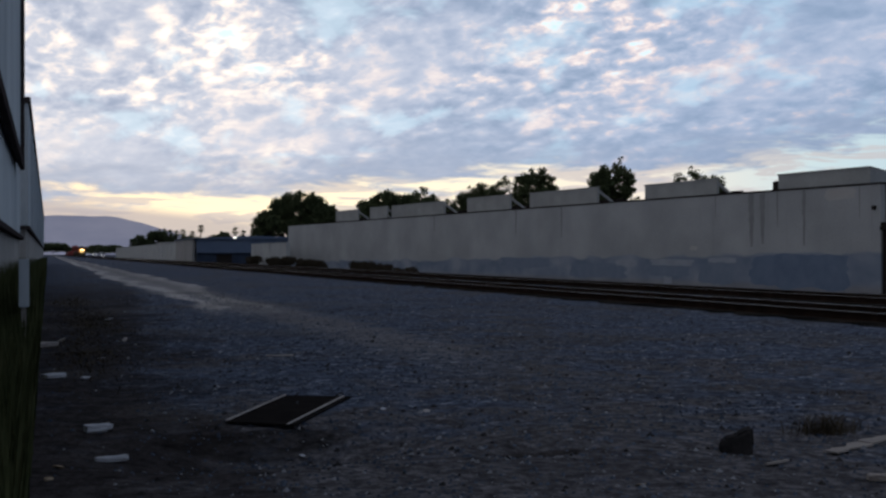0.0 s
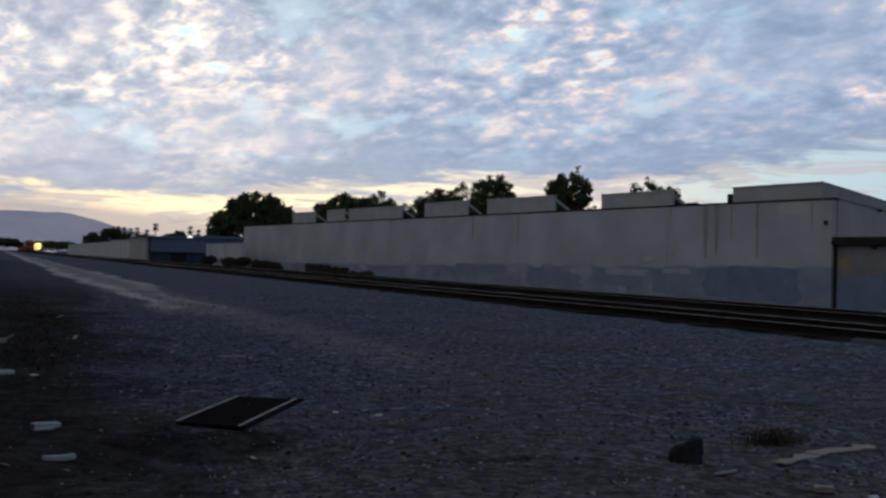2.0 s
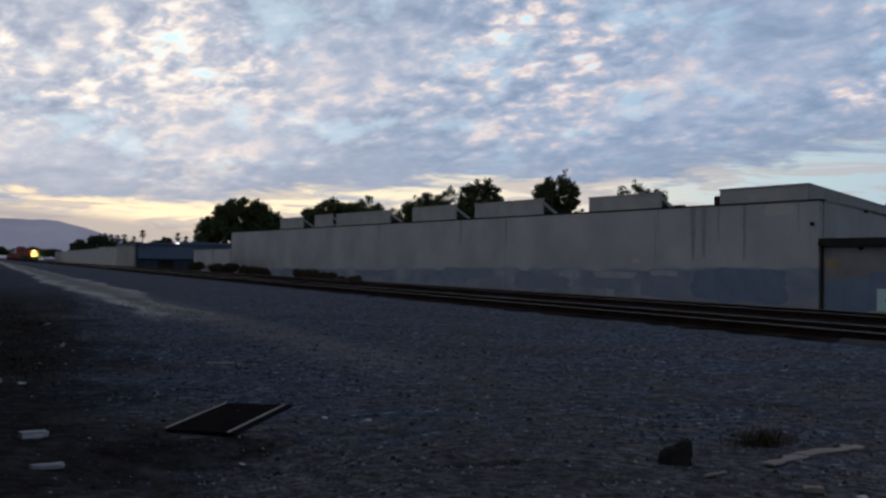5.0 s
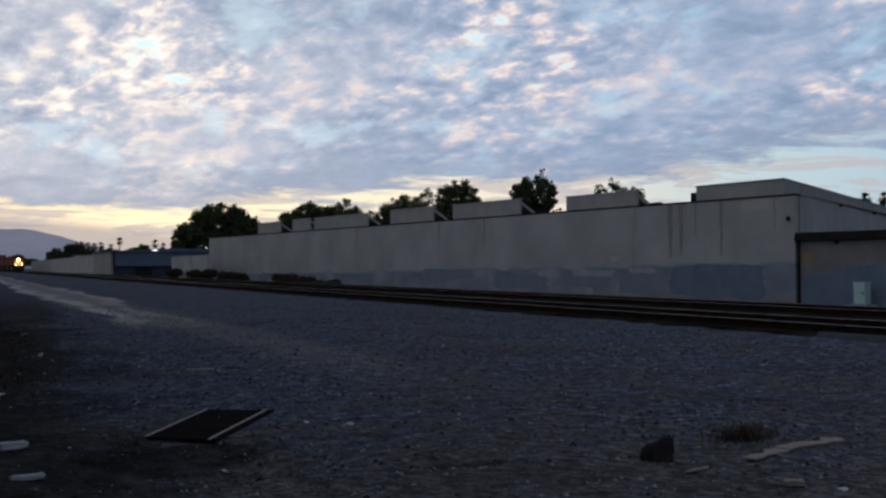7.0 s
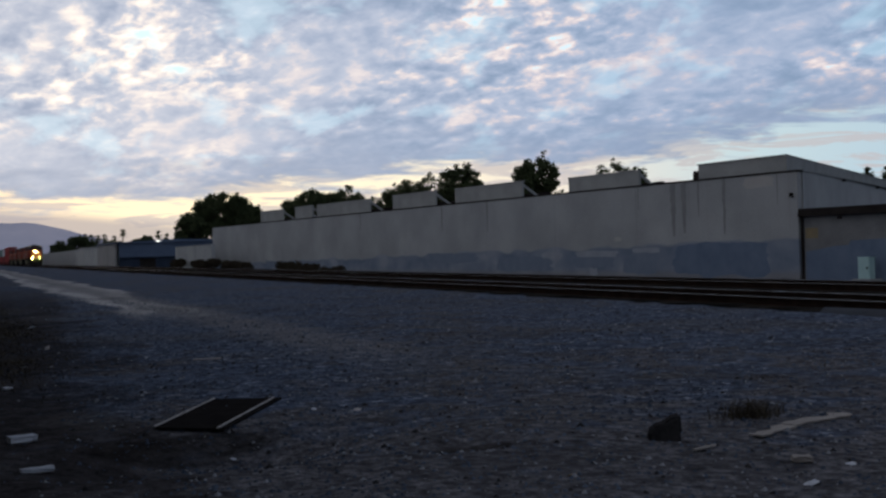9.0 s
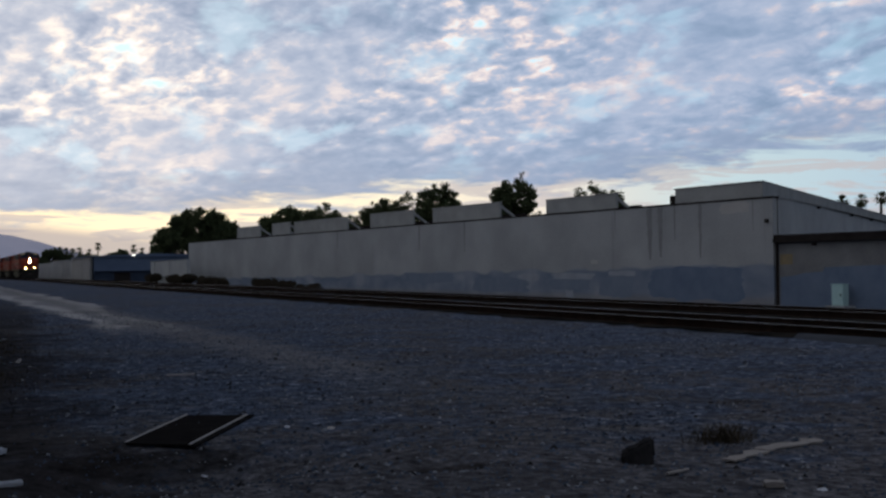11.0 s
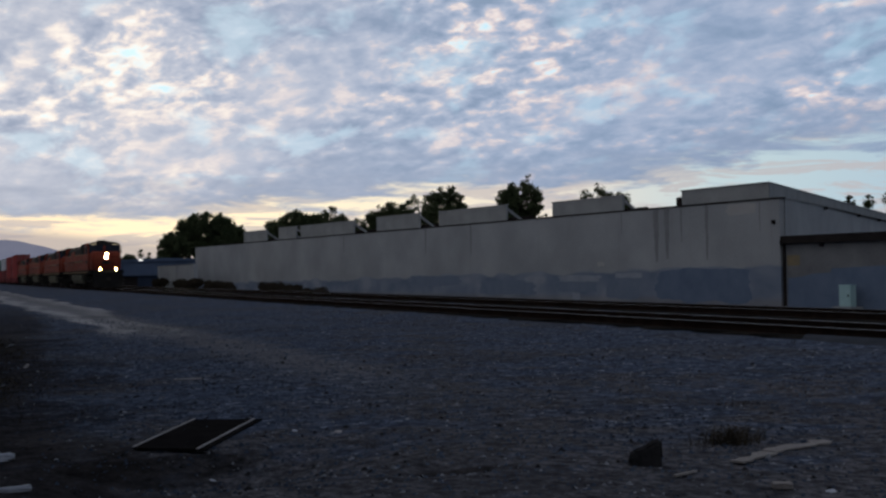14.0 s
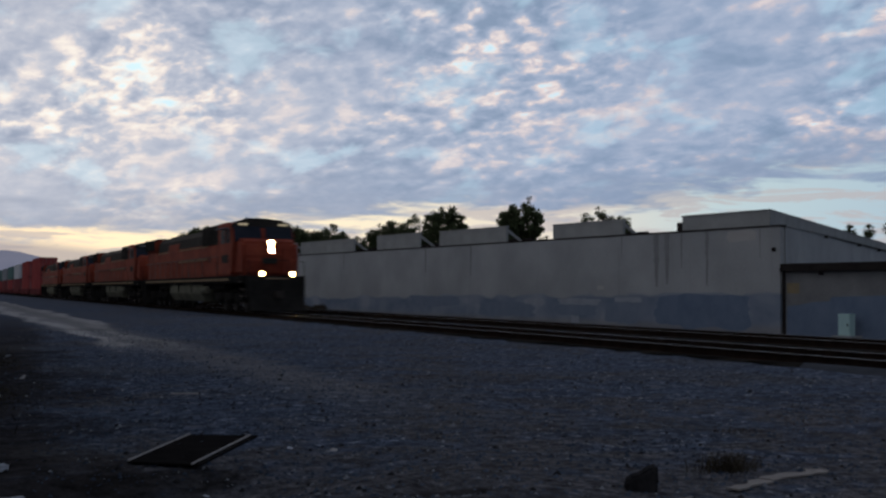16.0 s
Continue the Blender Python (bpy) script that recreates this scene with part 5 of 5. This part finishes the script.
for i, (low, high) in enumerate(LOADS):
    c = car if i == 0 else copy_thing(car, Matrix.Identity(4))
    MOVING.append((c, offset, 0.0))
    for level, key in ((0.345, low), (3.05, high)):
        length = 16.15
        if key not in made:
            made[key] = container(length, *KINDS[key])
            b = made[key]
        else:
            b = copy_thing(made[key], Matrix.Identity(4))
        MOVING.append((b, offset + 12.8, level))
    offset += 25.6


def motions():
    for ob, back, z in MOVING:
        walk(ob, [(t, pose(TRACK_X, FRONT + back + SPEED * (16 - t), RAIL_TOP + z)) for t in (0, 2, 4, 6, 8, 10, 12, 14, 16)])


# ---------------------------------------------------------------- things lying on the ground near the camera


def lay(name, label, category, x, y, turn=0.0, group=""):
    t = thing(name, label, category, group)
    t.matrix_basis = pose(x, y, ground_height(x, y), 0, 0, turn)
    return t


def carton(x, y, turn, sx_, sy_, sz_, mat, label, seed):
    """A squashed little box with dented faces."""
    rnd = random.Random(seed)
    t = lay("litter", label, "litter", x, y, turn, "litter on the ground")
    bm = bmesh.new()
    box(bm, (-sx_ / 2, -sy_ / 2, 0.004), (sx_ / 2, sy_ / 2, sz_), 0.004)
    bmesh.ops.subdivide_edges(bm, edges=[e for e in bm.edges if e.calc_length() > 0.02], cuts=2, use_grid_fill=True)
    for v in bm.verts:
        v.co += Vector((rnd.uniform(-1, 1), rnd.uniform(-1, 1), rnd.uniform(-1, 0.6))) * min(sz_, sy_) * 0.14
        v.co.z = max(v.co.z, 0.0)
    part("scrap", bm, mat, t)


def mat_board():
    t = lay("panel", "flat black panel with two pale battens lying on the earth", "panel", 1.68, 8.40)
    a, b, c, d = Vector((1.14, 7.89)), Vector((1.50, 7.58)), Vector((2.22, 8.94)), Vector((1.80, 9.18))
    o = Vector((1.68, 8.40))
    q = [a - o, b - o + Vector((0.05, -0.01)), c - o + Vector((0.07, 0.01)), d - o]
    part("sheet", prism([(p.x, p.y) for p in q], 0.004, 0.016, "z", 0.003), M_MAT, t, "black rubber sheet")
    for p0, p1 in ((a, d), (b, c)):
        e = (p1 - p0).normalized()
        n = Vector((-e.y, e.x)) * 0.0075
        k = [(p0 - o) - n, (p0 - o) + n, (p1 - o) + n, (p1 - o) - n]
        part("batten", prism([(p.x, p.y) for p in k], 0.017, 0.026, "z", 0.002), M_BATTEN, t, "pale weathered batten")


mat_board()
t = lay("stone", "dark angular lump standing on the gravel", "stone", 3.75, 5.74)
bm = prism([(-0.095, -0.02), (-0.10, 0.045), (-0.07, 0.075), (-0.01, 0.095), (0.02, 0.125), (0.085, 0.142), (0.09, 0.06), (0.085, -0.02)], -0.07, 0.07, "y", 0.012)
rnd = random.Random(8)
bmesh.ops.rotate(bm, cent=(0, 0, 0), matrix=Matrix.Rotation(radians(-33), 3, "Z"), verts=bm.verts)
for v in bm.verts:
    v.co += Vector((rnd.uniform(-1, 1), rnd.uniform(-1, 1), rnd.uniform(-1, 1))) * 0.006
part("body", bm, M_STONE_DARK, t)


def splinter(x, y, turn, length, width, seed, mat, name="plank", label="broken pale board lying on the gravel", category="board"):
    rnd = random.Random(seed)
    t = lay(name, label, category, x, y, turn)
    top = [(-length / 2 + length * i / 8, width / 2 * rnd.uniform(.15, 1.3)) for i in range(9)]
    low = [(length / 2 - length * i / 8, -width / 2 * rnd.uniform(.5, 1.1)) for i in range(9)]
    part("board", prism(top + low, 0.008, 0.018, "z"), mat, t)


splinter(4.95, 5.86, 14, 0.62, 0.15, 3, M_PLANK)
splinter(4.42, 5.62, 20, 0.42, 0.13, 4, M_PLANK)
splinter(3.76, 5.37, 22, 0.20, 0.025, 5, M_PLANK, "stick", "thin pale stick on the gravel", "stick")
splinter(2.47, 12.92, -12, 0.30, 0.07, 6, M_BATTEN, "board", "flat pale board on the gravel", "board")
splinter(0.10, 14.5, 25, 0.55, 0.25, 8, M_MAT, "board", "dark board lying in the soil", "board")


def litter(x, y, size, seed, mat, label, squash=0.4):
    t = lay("litter", label, "litter", x, y, group="litter on the ground")
    bm = bmesh.new()
    lump(bm, (0, 0, size * 0.12), size * 0.75, seed, squash * 0.5, 2)
    part("scrap", bm, mat, t)


for i, (x, y, sz_, m_, lab) in enumerate((
        (4.16, 4.67, 0.035, M_PAPER, "small white scrap on the gravel"), (3.69, 4.41, 0.05, M_PAPER, "crumpled white scrap on the gravel"), (2.75, 5.05, 0.042, M_TAN, "flat tan chip on the earth"),
        (4.72, 6.25, 0.035, M_PAPER, "small white scrap by the dry tuft"), (0.05, 6.6, 0.05, M_TAN, "tan scrap on dark soil"), (0.0, 6.25, 0.04, M_TAN, "tan scrap on dark soil"),
        (0.32, 11.2, 0.08, M_PAPER, "white scrap on dark soil"), (0.55, 13.2, 0.07, M_PAPER, "white scrap on dark soil"), (0.15, 16.0, 0.10, M_BATTEN, "pale rag on dark soil"),
        (0.95, 15.8, 0.08, M_BATTEN, "pale scrap on the gravel"), (2.35, 8.25, 0.035, M_PAPER, "small white scrap on the gravel"), (2.62, 8.05, 0.04, M_BATTEN, "pale stone chip"),
        (1.52, 7.2, 0.03, M_PAPER, "small white scrap on the gravel"), (0.75, 6.55, 0.025, M_TAN, "tan scrap on dark soil"), (1.0, 21.0, 0.10, M_PAPER, "white scrap on the gravel"))):
    litter(x, y, sz_, 300 + i, m_, lab)

for i, (x, y, n_, h_) in enumerate(((4.72, 6.22, 420, 0.15), (2.7, 7.3, 60, 0.04), (6.1, 7.9, 90, 0.045), (1.2, 10.6, 80, 0.04))):
    rr = 0.12 if i else 0.10
    tagged(part("grass_tuft", blades(lambda r, x=x, y=y, rr=rr: (x + r.gauss(0, rr), y + r.gauss(0, rr * .7)), n_, h_, 70 + i, 0.7, 0.0022), M_DRY),
           "dry dark grass tuft on the gravel", "grass", kind="stuff")


carton(0.31, 7.98, 18, 0.17, 0.08, 0.045, M_PAPER, "crumpled white carton on dark soil", 1)
carton(0.35, 7.06, 8, 0.19, 0.05, 0.035, M_PAPER, "flattened white carton on dark soil", 2)
carton(3.99, 4.84, -30, 0.10, 0.07, 0.035, M_PLANK, "broken tan brick on the gravel", 3)
carton(0.05, 11.3, 30, 0.20, 0.10, 0.04, M_PAPER, "crumpled white bag on dark soil", 4)
carton(-0.02, 15.2, 10, 0.26, 0.14, 0.06, M_BATTEN, "pale rag on dark soil", 5)


def scatter_stones(name, mat, count, lo, hi, seed, label, near, power=1.7):
    """Loose gravel stones over the yard: low octahedra, denser towards the camera."""
    rnd = np.random.RandomState(seed)
    d = near[0] + (near[1] - near[0]) * rnd.rand(count) ** power
    a = np.radians(-3 + 52 * rnd.rand(count))
    x, y = d * np.sin(a), d * np.cos(a)
    keep = (x > 0.0) & (x < 12.5) & (rnd.rand(count) < np.clip((x - 0.052 * y + 0.1) / 0.9, 0.12, 1.0))    # few stones on the dark soil
    x, y = x[keep], y[keep]
    size = lo + (hi - lo) * rnd.rand(len(x)) ** 3
    unit = np.array([(1, 0, 0), (.3, .9, 0), (-.8, .5, 0), (-.7, -.6, 0), (.4, -.9, 0), (.1, .1, .8)])
    vs, fs = [], []
    for i in range(len(x)):
        q = unit * (size[i] * (0.75 + 0.5 * rnd.rand(6, 1)))
        c, s_ = math.cos(i), math.sin(i)
        z = max(ground_height(x[i], y[i]), float(np.interp(x[i], (10.7, 11.25, 11.7, 12.2), (-0.135, -0.09, -0.05, -0.035)))) - size[i] * 0.10
        k = len(vs)
        vs += [(x[i] + p[0] * c - p[1] * s_, y[i] + p[0] * s_ + p[1] * c, z + p[2]) for p in q]
        fs += [(k, k + 1, k + 5), (k + 1, k + 2, k + 5), (k + 2, k + 3, k + 5), (k + 3, k + 4, k + 5), (k + 4, k, k + 5)]
    tagged(part(name, soup(vs, fs), mat), label, "gravel", kind="stuff")


scatter_stones("gravel", M_STONE, 16000, 0.004, 0.020, 1, "loose grey gravel stones over the yard", (4.0, 15.0))
scatter_stones("gravel", M_STONE_PALE, 3000, 0.004, 0.022, 2, "scattered pale stones and chips", (4.0, 30.0))
scatter_stones("gravel", M_STONE_DARK, 1800, 0.006, 0.024, 3, "scattered dark stones and cinders", (4.0, 26.0))
scatter_stones("gravel", M_STONE, 26000, 0.007, 0.030, 4, "coarse grey ballast stones spread over the yard", (6.5, 36.0), 0.85)
scatter_stones("gravel", M_STONE_PALE, 2600, 0.006, 0.030, 5, "pale chips spread over the yard", (5.0, 38.0), 0.9)
scatter_stones("gravel", M_STONE_DARK, 2600, 0.008, 0.036, 6, "dark cinders spread over the yard", (4.5, 34.0), 0.8)

# matted dry growth in the dark soil along the sheds
for i, (x, y, rx_, ry_, n_) in enumerate(((0.65, 20.6, 0.45, 3.6, 2200), (0.40, 14.0, 0.40, 2.6, 1600), (0.55, 29.0, 0.50, 4.5, 1600))):
    tagged(part("dry_growth", blades(lambda r, x=x, y=y, rx_=rx_, ry_=ry_: (x + r.gauss(0, rx_ * .6), y + r.gauss(0, ry_ * .6)), n_, 0.06, 90 + i, 1.3, 0.005), M_DRY),
           "matted dry brown growth on dark soil", "grass", kind="stuff")

motions()
